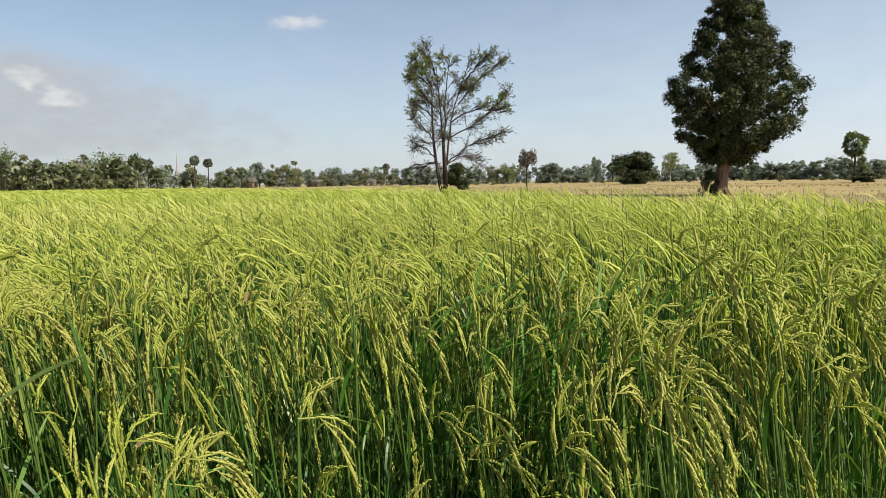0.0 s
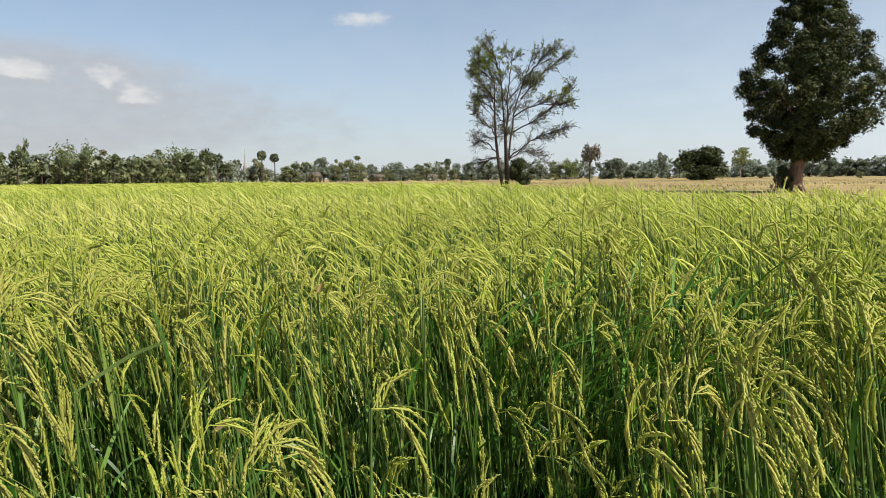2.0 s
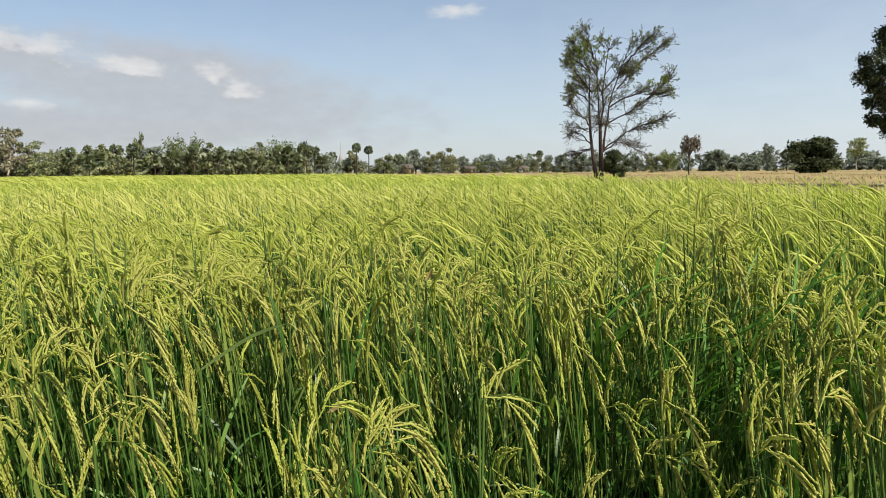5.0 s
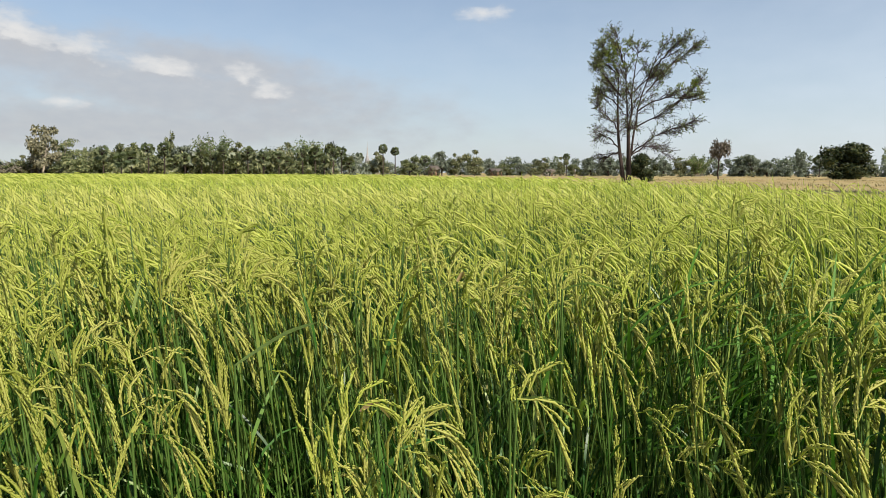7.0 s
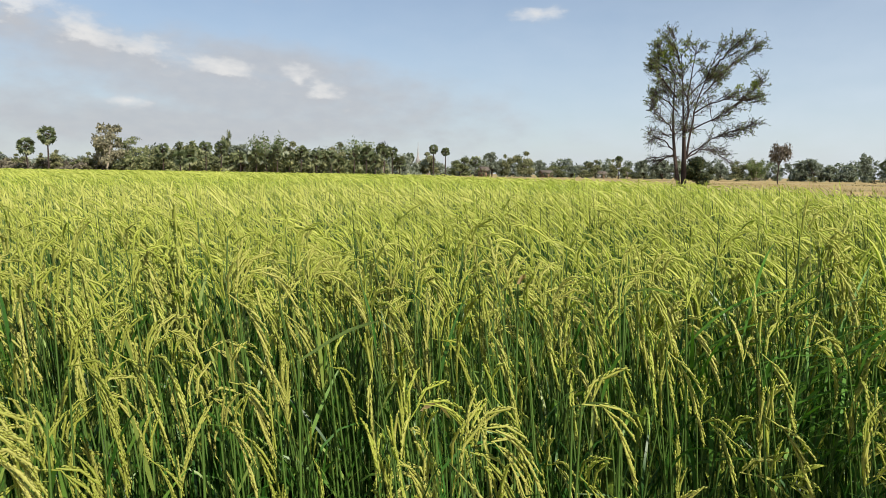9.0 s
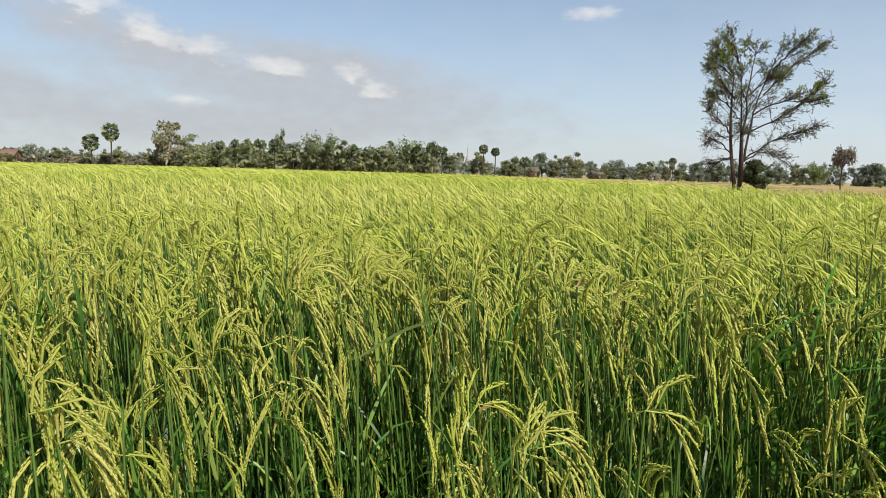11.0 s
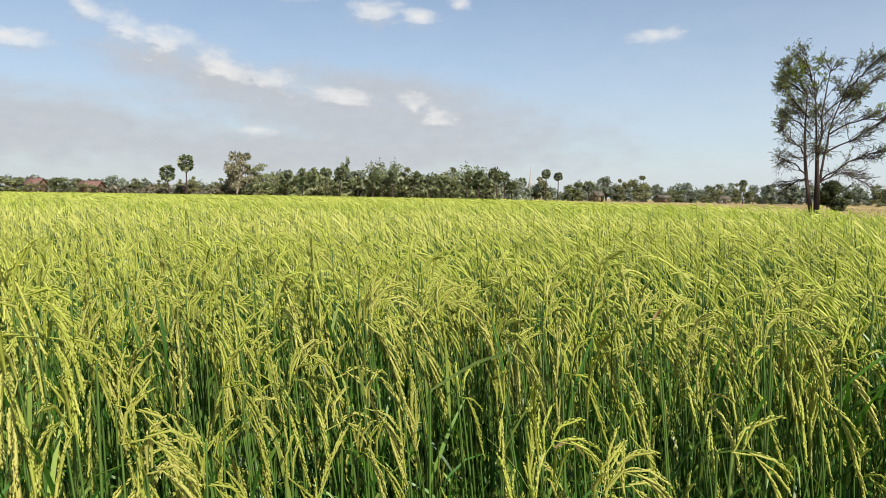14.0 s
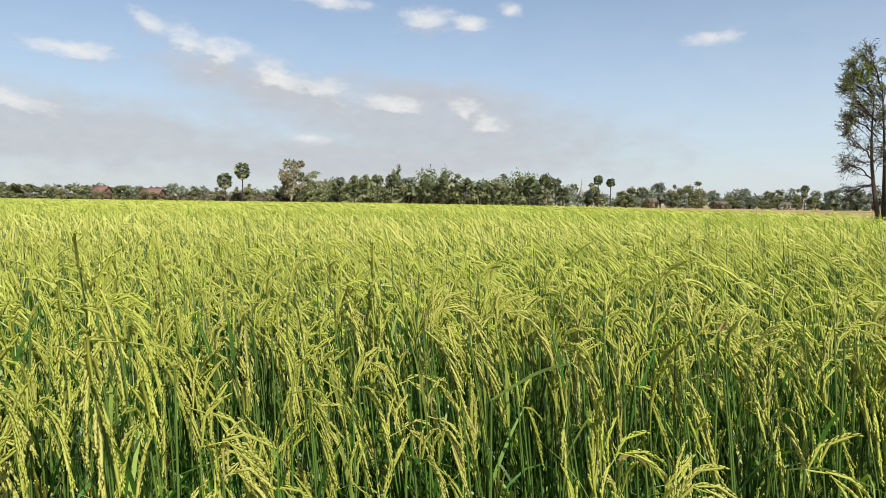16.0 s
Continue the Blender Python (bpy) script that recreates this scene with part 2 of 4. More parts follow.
BARK_GREY = rough_solid("bark_grey", [(0.3, (0.026, 0.019, 0.017)), (0.7, (0.072, 0.052, 0.045))], 9.0, 0.9, 0.7, (1, 1, 0.25))
BARK_PALE = rough_solid("bark_pale", [(0.3, (0.22, 0.19, 0.15)), (0.7, (0.42, 0.37, 0.30))], 6.0, 0.9, 0.5, (1, 1, 0.5))
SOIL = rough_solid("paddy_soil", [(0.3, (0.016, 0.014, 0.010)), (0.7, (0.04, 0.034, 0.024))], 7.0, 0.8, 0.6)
DRY_FIELD = rough_solid("dry_field", [(0.25, (0.20, 0.145, 0.07)), (0.5, (0.29, 0.225, 0.105)), (0.75, (0.28, 0.25, 0.10))], 0.35, 0.95, 0.5)
PLASTER = rough_solid("plaster", [(0.3, (0.66, 0.63, 0.58)), (0.7, (0.80, 0.78, 0.74))], 1.5, 0.9, 0.2)
TIMBER = rough_solid("timber", [(0.3, (0.12, 0.075, 0.05)), (0.7, (0.24, 0.16, 0.11))], 5.0, 0.8, 0.3, (1, 1, 0.2))
ROOF_RED = rough_solid("roof_tile_red", [(0.3, (0.12, 0.07, 0.062)), (0.7, (0.20, 0.115, 0.10))], 3.0, 0.8, 0.4)
ROOF_GREY = rough_solid("roof_sheet_grey", [(0.3, (0.075, 0.062, 0.052)), (0.7, (0.13, 0.108, 0.092))], 2.0, 0.6, 0.2)
DARK_OPENING = rough_solid("dark_opening", [(0.3, (0.02, 0.02, 0.022)), (0.7, (0.04, 0.04, 0.042))], 3.0, 0.4, 0.1)
STONE = rough_solid("weathered_stone", [(0.3, (0.20, 0.19, 0.19)), (0.7, (0.34, 0.33, 0.32))], 2.0, 0.9, 0.4)


# ---- mesh helpers ----
def fill_mesh(name, chunks, mat, smooth=False):
    """A mesh from (verts, faces) arrays; faces all of one size within a chunk."""
    me = bpy.data.meshes.new(name)
    verts = np.concatenate([v.reshape(-1, 3) for v, _ in chunks]).astype(np.float32)
    loops, starts, at, base = [], [], 0, 0
    for v, f in chunks:
        k = f.shape[1]
        loops.append((f + base).ravel())
        starts.append(at + k * np.arange(len(f)))
        at += k * len(f)
        base += v.reshape(-1, 3).shape[0]
    loops, starts = np.concatenate(loops).astype(np.int32), np.concatenate(starts).astype(np.int32)
    me.vertices.add(len(verts))
    me.vertices.foreach_set("co", verts.ravel())
    me.loops.add(len(loops))
    me.loops.foreach_set("vertex_index", loops)
    me.polygons.add(len(starts))
    me.polygons.foreach_set("loop_start", starts)
    if smooth:
        me.polygons.foreach_set("use_smooth", np.ones(len(starts), dtype=bool))
    me.update(calc_edges=True)
    me.materials.append(mat)
    return me


def part(name, chunks, mat, parent, label="", smooth=False):
    ob = new(name, fill_mesh(name, chunks, mat, smooth))
    ob.parent = parent
    return tagged(ob, label) if label else ob


def thing(name, at, label, category, group=""):
    ob = new(name)
    ob.location = at
    ob.empty_display_size = 0.1
    return tagged(ob, label, category, group)


def unit(v):
    return v / np.maximum(np.linalg.norm(v, axis=-1, keepdims=True), 1e-9)


def grid_faces(n, rows, cols, wrap=False):
    """Quads of n separate grids, rows x cols vertices each."""
    r, c = np.meshgrid(np.arange(rows - 1), np.arange(cols if wrap else cols - 1), indexing="ij")
    c2 = (c + 1) % cols
    q = np.stack([r * cols + c, r * cols + c2, (r + 1) * cols + c2, (r + 1) * cols + c], -1).reshape(-1, 4)
    return (q[None] + (np.arange(n) * rows * cols)[:, None, None]).reshape(-1, 4)


def arcs(rng, base, azim, tilt, bend, length, seg, power=1.4):
    """Paths that start at base, tilted from the vertical towards azim, and bend over. (N, seg+1, 3)"""
    s = (np.arange(seg) + 0.5) / seg
    th = tilt[:, None] + bend[:, None] * s[None] ** power
    step = np.stack([np.sin(th) * np.sin(azim)[:, None], np.sin(th) * np.cos(azim)[:, None], np.cos(th)], -1) * (length / seg)[:, None, None]
    return np.concatenate([base[:, None], base[:, None] + np.cumsum(step, 1)], 1)


def ribbons(paths, width, turn, profile):
    """Flat tapered blades along paths; turn twists the blade about its path."""
    n, s, _ = paths.shape
    t = unit(np.gradient(paths, axis=1))
    side = unit(np.cross(t, np.array([0.02, 0.03, 1.0])))
    up = np.cross(side, t)
    a = turn[:, None, None]
    side = side * np.cos(a) + up * np.sin(a)
    w = width[:, None, None] * profile[None, :, None] * 0.5
    v = np.stack([paths - side * w, paths + side * w], 2)
    return v.reshape(-1, 3), grid_faces(n, s, 2)


def tubes(paths, radii, k=4):
    n, s, _ = paths.shape
    t = unit(np.gradient(paths, axis=1))
    ref = unit(np.cross(paths[:, -1] - paths[:, 0], np.array([0.3, 0.9, 0.2])))[:, None]
    u = unit(np.cross(t, ref))
    w = np.cross(t, u)
    a = np.arange(k) * 2 * math.pi / k
    ring = u[:, :, None] * np.cos(a)[None, None, :, None] + w[:, :, None] * np.sin(a)[None, None, :, None]
    v = paths[:, :, None] + ring * radii[:, :, None, None]
    return v.reshape(-1, 3), grid_faces(n, s, k, True)


def seeds(at, axis, length, rad, rng):
    """Plump spindles, 5 vertices and 6 triangles each."""
    ax = unit(axis)
    u = unit(np.cross(ax, rng.normal(size=ax.shape)))
    w = np.cross(ax, u)
    mid = at + ax * (length * 0.45)[:, None]
    r = rad[:, None]
    v = np.stack([at, mid + u * r, mid + (-0.5 * u + 0.866 * w) * r, mid + (-0.5 * u - 0.866 * w) * r, at + ax * length[:, None]], 1)
    f = np.array([[0, 2, 1], [0, 3, 2], [0, 1, 3], [4, 1, 2], [4, 2, 3], [4, 3, 1]])
    return v.reshape(-1, 3), (f[None] + 5 * np.arange(len(at))[:, None, None]).reshape(-1, 3)


def leaf_quads(at, direction, normal, length, width):
    """One folded rhomb a leaf."""
    d = unit(direction)
    s = unit(np.cross(d, normal))
    L, W = length[:, None], width[:, None]
    v = np.stack([at, at + d * L * 0.45 + s * W * 0.5, at + d * L, at + d * L * 0.45 - s * W * 0.5], 1)
    f = np.arange(len(at) * 4).reshape(-1, 4)
    return v.reshape(-1, 3), f


# ---- ground ----
def sines(x, y, scale, seed):
    """Smooth uneven field, about -1 to 1."""
    r = np.random.default_rng(seed)
    out = np.zeros_like(x)
    for i in range(7):
        a, k, p = r.uniform(0, 6.28), r.uniform(0.6, 2.2) / scale, r.uniform(0, 6.28)
        out = out + np.sin((x * math.cos(a) + y * math.sin(a)) * k * 2.0 + p)
    return out / 3.2


def ground_sheet():
    ring = np.concatenate([[0.0], np.geomspace(1.5, 2600, 70)])
    ang = np.linspace(0, 2 * math.pi, 97)[:-1]
    r, a = np.meshgrid(ring, ang, indexing="ij")
    x, y = r * np.sin(a), r * np.cos(a)
    z = 0.05 * sines(x, y, 30, 5) * np.clip((r - 40) / 40, 0, 1) - 0.02
    z[r > 700] = -0.02
    v = np.stack([x, y, z], -1).reshape(-1, 3)
    ob = new("ground", fill_mesh("ground", [(v, grid_faces(1, len(ring), 96, True)[:, ::-1])], DRY_FIELD, True))
    return tagged(ob, "dry brown stubble field reaching to the trees", "ground", kind="structure")


ground_sheet()

EDGE = np.array([(3.9, -4.0), (3.6, 2.6), (3.35, 5.4), (3.1, 6.6), (2.7, 8.0), (1.75, 11.8), (0.3, 16.0), (-1.3, 20.4), (-10.5, 32.0), (-30.0, 56.0),
                 (-72.0, 134.0), (-118.0, 138.0), (-160.0, 86.0), (-190.0, 40.0), (-190.0, -4.0)])


def in_field(x, y):
    """Inside the rice field's outline."""
    inside = np.zeros(x.shape, dtype=bool)
    for (x1, y1), (x2, y2) in zip(EDGE, np.roll(EDGE, -1, 0)):
        cross = (y1 > y) != (y2 > y)
        inside ^= cross & (x < (x2 - x1) * (y - y1) / (y2 - y1 + 1e-12) + x1)
    return inside


HUB = np.array([-0.19, -0.03])


def polar(rng, r0, r1, az0, az1, per_m2):
    area = radians(az1 - az0) / 2 * (r1 * r1 - r0 * r0)
    n = int(area * per_m2)
    r = np.sqrt(rng.uniform(r0 * r0, r1 * r1, n))
    a = np.radians(rng.uniform(az0, az1, n))
    x, y = HUB[0] + r * np.sin(a), HUB[1] + r * np.cos(a)
    keep = in_field(x, y)
    return x[keep], y[keep]


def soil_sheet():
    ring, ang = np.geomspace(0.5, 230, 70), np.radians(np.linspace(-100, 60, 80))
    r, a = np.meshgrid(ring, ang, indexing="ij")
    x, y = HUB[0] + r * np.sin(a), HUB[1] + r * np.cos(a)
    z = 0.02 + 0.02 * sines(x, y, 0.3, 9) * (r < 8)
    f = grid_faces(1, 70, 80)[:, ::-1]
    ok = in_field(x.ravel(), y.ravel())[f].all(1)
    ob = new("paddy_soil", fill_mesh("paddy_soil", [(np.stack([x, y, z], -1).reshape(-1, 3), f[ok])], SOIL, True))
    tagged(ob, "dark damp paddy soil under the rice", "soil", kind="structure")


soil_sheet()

# ---- rice ----
WIND = radians(84)
BLADE = np.array([0.55, 0.95, 1.0, 0.8, 0.5, 0.04])
# hollows in the crop: x, y, radius, depth
HOLLOWS = [(-1.65, 1.38, 0.25, 0.09), (-1.2, 2.15, 0.4, 0.07), (-2.15, 1.43, 0.33, 0.07), (-0.1, 1.1, 0.28, 0.05), (0.28, 1.43, 0.28, 0.04), (-2.5, 2.4, 0.65, 0.06),
           (-0.5, 2.4, 0.45, 0.04), (0.9, 2.0, 0.4, 0.04), (-4.4, 3.85, 1.1, 0.06)]


def crop_height(x, y):
    h = 0.034 * sines(x, y, 0.5, 21) + 0.016 * sines(x, y, 2.2, 22)
    for hx, hy, r, d in HOLLOWS:
        h = h - d * np.exp(-((x - hx) ** 2 + (y - hy) ** 2) / (r * r))
    return h


def one_panicle(rng, start, heading, wind, erect):
    """A seed head: a bent axis, ten strands held close to it and the grains on them."""
    length = rng.uniform(0.17, 0.24)
    droop = rng.uniform(0.2, 0.9) if erect else rng.uniform(3.2, 6.5)
    pull = np.array([math.sin(wind) * 0.42, math.cos(wind) * 0.42, -1.4])
    p, d, axis, dirs = start.copy(), heading.copy(), [start], [heading]
    for i in range(10):
        d = unit(d + pull * droop * 0.11 * (1.25 - i / 12))
        p = p + d * length / 10
        axis.append(p)
        dirs.append(d)
    axis, dirs = np.array(axis), np.array(dirs)
    at, ax, branch = [], [], []
    spread = rng.uniform(0.05, 0.13)
    for i in range(10):
        s = 0.02 + 0.80 * (i / 10) ** 1.05
        k = min(int(s * 10), 9)
        root, dr = axis[k] + (axis[k + 1] - axis[k]) * (s * 10 - k), dirs[k]
        rad = unit(np.cross(dr, rng.normal(size=3)))
        n = int(17 - 8 * s)
        q, e = root, unit(dr + rad * rng.uniform(0.3, 1.0) * spread)
        line = [q]
        for j in range(n):
            e = unit(e + pull * (0.010 + 0.022 * min(droop, 3.0)) + rng.normal(size=3) * 0.03)
            q = q + e * 0.0046
            line.append(q)
            side = unit(np.cross(e, rng.normal(size=3)))
            at.append(q + side * 0.0012)
            ax.append(e + side * rng.uniform(0.02, 0.10))
        branch.append(np.array([line[0], line[n // 2], line[-1]]))
    for j in range(4):
        at.append(axis[10] - dirs[10] * 0.005 * j)
        ax.append(dirs[10] + rng.normal(size=3) * 0.2)
    at, ax = np.array(at), np.array(ax)
    chunks = [seeds(at, ax, rng.uniform(0.0088, 0.0112, len(at)), rng.uniform(0.0017, 0.0021, len(at)), rng)]
    chunks.append(tubes(axis[None, ::2], np.linspace(0.0014, 0.0008, 6)[None], 3))
    b = np.array(branch)
    chunks.append(tubes(b, np.array([[0.0014, 0.0026, 0.0016]]).repeat(len(b), 0), 4))
    return chunks


def rice_plant(rng, tillers, tall, low=0.3):
    """One clump: stems, leaves and a seed head on each stem."""
    ob = thing("rice_plant", (0, 0, 0), "ripening rice plant with drooping yellow-green seed heads", "rice plant", "rice plants at the edge of the field")
    a = rng.uniform(0, 2 * math.pi, tillers)
    base = np.stack([np.sin(a) * 0.045, np.cos(a) * 0.045, np.zeros(tillers)], -1) * rng.uniform(0.3, 1.0, (tillers, 1))
    az = np.where(rng.random(tillers) < 0.25, a, rng.normal(WIND + math.pi, 0.5, tillers))
    upright = rng.random(tillers) < (0.5 if low > 0.5 else 0.2)
    length = (np.where(rng.random(tillers) < low, rng.uniform(0.56, 0.78, tillers), rng.uniform(0.80, 0.95, tillers)) - 0.20 * upright) * tall
    path = arcs(rng, base, az, rng.uniform(0.01, 0.12, tillers), rng.uniform(0.0, 0.16, tillers), length, 6, 2.0)
    rad = np.linspace(0.0034, 0.0015, 7)[None] * rng.uniform(0.8, 1.2, (tillers, 1))
    stems = [part("stem", [tubes(path[i:i + 1], rad[i:i + 1], 5)], RICE_STEM, ob, smooth=True) for i in range(tillers)]
    rows = []
    for i in range(tillers):
        for s in (rng.uniform(0.55, 0.82), rng.uniform(0.3, 0.5), rng.uniform(0.5, 0.7), rng.uniform(0.2, 0.4))[: int(rng.integers(2, 5))]:
            j = int(s * 6)
            p = path[i, j] + (path[i, j + 1] - path[i, j]) * (s * 6 - j)
            bend = rng.uniform(0.05, 0.7) if rng.random() < 0.68 else rng.uniform(1.2, 2.6)
            rows.append((*p, rng.uniform(0, 2 * math.pi), rng.uniform(0.06, 0.6), bend, rng.uniform(0.13, 0.27), rng.uniform(0.004, 0.009)))
    for i in range(7):
        q = rng.normal(0, 0.03, 2)
        rows.append((q[0], q[1], rng.uniform(0.02, 0.4), rng.uniform(0, 2 * math.pi), rng.uniform(0.02, 0.4), rng.uniform(0.05, 1.4), rng.uniform(0.2, 0.36), rng.uniform(0.006, 0.010)))
    r = np.array(rows)
    part("foliage", [ribbons(arcs(rng, r[:, :3], r[:, 3], r[:, 4], r[:, 5], r[:, 6], 5), r[:, 7], rng.normal(0, 0.6, len(r)), BLADE)], RICE_LEAF, ob)
    for i in range(tillers):
        if rng.random() < (0.62 if low > 0.5 else 0.8):
            d = unit(path[i, -1] - path[i, -2])
            part("panicle", one_panicle(rng, path[i, -1], d, rng.normal(WIND, 0.5), upright[i]), RICE_GRAIN, stems[i], smooth=True)
    return ob


def front(az):
    """Distance from the path at which the crop begins, by azimuth in degrees."""
    return 0.97 + 0.11 * np.exp(-((az - 6) / 10) ** 2) - 0.15 * np.exp(-((az + 15) / 5) ** 2) + 0.025 * np.sin(az * 0.35) + 0.05 * np.exp(-((az + 32) / 6) ** 2) - 0.10 * np.exp(-((az - 27) / 6) ** 2) - 0.13 * np.exp(-((az + 62) / 12) ** 2)


NEAR_R = 1.85
# single leaves that stand free before the crop
FREE = [(-0.75, 1.02), (-0.30, 0.98), (-0.55, 0.93), (-0.25, 1.24), (-0.48, 1.21)]


def near_rice():
    rng = np.random.default_rng(3)
    kinds = [rice_plant(rng, int(rng.integers(6, 9)), rng.uniform(0.96, 1.04), 0.7 if i % 3 == 0 else 0.12) for i in range(18)]
    spots = []
    step = 0.145
    for i in range(-30, 30):
        for j in range(-8, 30):
            x, y = i * step + rng.normal(0, 0.03), j * step + (i % 2) * step / 2 + rng.normal(0, 0.03)
            dx, dy = x - HUB[0], y - HUB[1]
            r, az = math.hypot(dx, dy), math.degrees(math.atan2(dx, dy))
            shut = any(abs(dx * fy - dy * fx) / math.hypot(fx, fy) < 0.055 and r < math.hypot(fx, fy) + 0.02 for fx, fy in ((a - HUB[0], b - HUB[1]) for a, b in FREE) if dx * fx + dy * fy > 0)
            thin = -10 < az < 16 and r - front(az) < 0.4 and rng.random() < 0.2
            if -84 < az < 35 and front(az) < r < NEAR_R and not shut and not thin:
                spots.append((x, y, r - front(az), az))
    # a few drooping plants stand out before the rest
    spots += [(-0.43, 0.80, 1.0, -15), (-0.52, 0.83, 1.0, -20), (-0.35, 0.83, 1.0, -10), (-0.88, 0.52, 1.0, -52)]
    for n, (x, y, deep, az) in enumerate(spots):
        s = 0.99 + float(crop_height(np.array([x]), np.array([y]))[0]) * 1.1 + rng.normal(0, 0.025)
        # the outermost clumps are shorter, most of all where the edge was trodden
        s -= (0.17 if -45 < az < 17 else 0.06) * max(0.0, 1 - deep / 0.34)
        s += 0.035 * math.exp(-((deep - 0.5) / 0.16) ** 2)
        s = min(s, 1.06) if n < len(spots) - 4 else 0.88
        m = Matrix.LocRotScale((x, y, 0.015), Euler((rng.normal(0, 0.03), rng.normal(0, 0.03), rng.normal(0, 0.45))), (s, s, s))
        if n < len(kinds):
            kinds[n].matrix_basis = m
        else:
            low = deep < 0.32 and rng.random() < (0.1 if az < -45 else 0.35 if az < -14 else 0.65 if az < 17 else 0.15)
            k = kinds[3 * int(rng.integers(6)) + (0 if low else int(rng.integers(1, 3)))]
            copy_thing(k, m)


near_rice()


def along(path, s):
    """Points at the shares s (N, G) of each path (N, S, 3), and the way there."""
    seg = path.shape[1] - 1
    k = np.minimum((s * seg).astype(int), seg - 1)
    i = np.arange(len(path))[:, None]
    a0, a1 = path[i, k], path[i, k + 1]
    return a0 + (a1 - a0) * (s * seg - k)[..., None], unit(a1 - a0)


def zone_rice(label, rng, r0, r1, per_m2, detail):
    x, y = polar(rng, r0, r1, -88, 50, per_m2)
    n = len(x)
    if detail < 2:
        # gather the stems into clumps
        g = 0.15
        cx, cy = np.round(x / g), np.round(y / g)
        jx, jy = np.sin(cx * 12.99 + cy * 78.2) * 0.045, np.cos(cx * 39.3 + cy * 11.1) * 0.045
        x, y = cx * g + jx + (x - cx * g) * 0.6, cy * g + jy + (y - cy * g) * 0.6
    h = crop_height(x, y) + rng.normal(0, 0.03, n)
    # leafier, greener stretches between heavier ones
    bare = np.clip(0.30 + 0.36 * sines(x, y, 1.1, 41) + 0.12 * sines(x, y, 5.0, 42), 0.03, 0.7)
    headed = rng.random(n) > bare
    az = np.where(rng.random(n) < 0.2, rng.uniform(0, 6.28, n), rng.normal(WIND + 0.35 * sines(x, y, 1.6, 43), 0.4, n))
    root = np.stack([x, y, np.full(n, 0.03)], -1)
    grain, leaf, stem = [], [], []
    if detail < 2:
        # stems lean and arch with the wind, so that the heads hang over one another
        # the stems lean a little back, the heads hang over to the lee side; a few still stand upright
        upright = rng.random(n) < 0.08
        path = arcs(rng, root, az + math.pi, rng.uniform(0.0, 0.14, n), rng.uniform(0.0, 0.14, n), (0.935 + h + rng.uniform(-0.15, 0.03, n) - 0.12 * upright) * np.where(headed, 1.0, 0.80), 4, 2.2)
        wide = 1.0 if detail == 0 else 1.5
        if detail == 0:
            stem.append(ribbons(path, np.full(n, 0.0048), rng.uniform(0, 3, n), np.array([1, 0.95, 0.85, 0.6, 0.4])))
        else:
            stem.append(ribbons(path[:, 2:], np.full(n, 0.0048), rng.uniform(0, 3, n), np.array([1, 0.8, 0.5])))
        d = unit(path[:, -1] - path[:, -2])
        tilt = np.arccos(np.clip(d[:, 2], -1, 1))
        m = int(headed.sum())
        arched = rng.random(m) < (0.5 if detail == 0 else 0.15)
        neck = np.where(upright[headed], -tilt[headed], np.where(arched, rng.uniform(0.0, 0.5, m), rng.uniform(1.2, 1.9, m)))
        bend = np.where(upright[headed], rng.uniform(-0.15, 0.25, m), rng.uniform(2.3, 2.95, m) - neck)
        head = arcs(rng, path[headed, -1], az[headed] + rng.normal(0, 0.15, m), neck, bend, rng.uniform(0.15, 0.22, m), 6, 0.25)
        if detail == 0:
            fat = np.array([0.2, 0.7, 1.0, 1.0, 0.85, 0.6, 0.15])[None] * (rng.uniform(0.0028, 0.0042, m) * np.where(upright[headed], 0.55, 1.0))[:, None]
            grain.append(tubes(head, fat, 3))
        else:
            grain.append(ribbons(head, rng.uniform(0.007, 0.011, m), rng.uniform(0, 3, m), np.array([0.2, 0.7, 1.0, 1.0, 0.9, 0.6, 0.1])))
        for lo, hi, g in (((0.04, 0.5, 9), (0.5, 0.97, 9)) if detail == 0 else ((0.15, 0.9, 3),)):
            pos, way = along(head, np.sort(rng.uniform(lo, hi, (m, g)), 1))
            way = way + rng.normal(0, 0.16, pos.shape) + np.array([0, 0, -0.12])
            pos = pos + rng.normal(0, 0.0026 * wide, pos.shape)
            q = m * g
            grain.append(leaf_quads(pos.reshape(q, 3), way.reshape(q, 3), rng.normal(0, 0.7, (q, 3)) + np.array([0.45, -0.45, 0.6]), rng.uniform(0.020, 0.034, q) * wide, rng.uniform(0.0038, 0.0058, q) * wide))
        for q in range(2):
            b = path[:, 1 + q] + (path[:, 2 + q] - path[:, 1 + q]) * rng.uniform(0.0, 0.5, (n, 1))
            pl = arcs(rng, b, np.where(rng.random(n) < 0.5, rng.uniform(0, 6.28, n), az + math.pi), rng.uniform(0.02, 0.3, n), rng.uniform(0.1, 0.9, n), rng.uniform(0.18, 0.30, n), 3)
            leaf.append(ribbons(pl, rng.uniform(0.006, 0.010, n) * wide, rng.normal(0, 0.5, n), np.array([0.7, 1.0, 0.7, 0.05])))
    else:
        keep = headed | (rng.random(n) < 0.45)
        root, h, az, n = root[keep], h[keep], az[keep], int(keep.sum())
        wide = (0.020, 0.06)[detail - 2]
        root[:, 2] = (0.845, 0.48)[detail - 2] + h + rng.uniform(-0.05, 0.05, n)
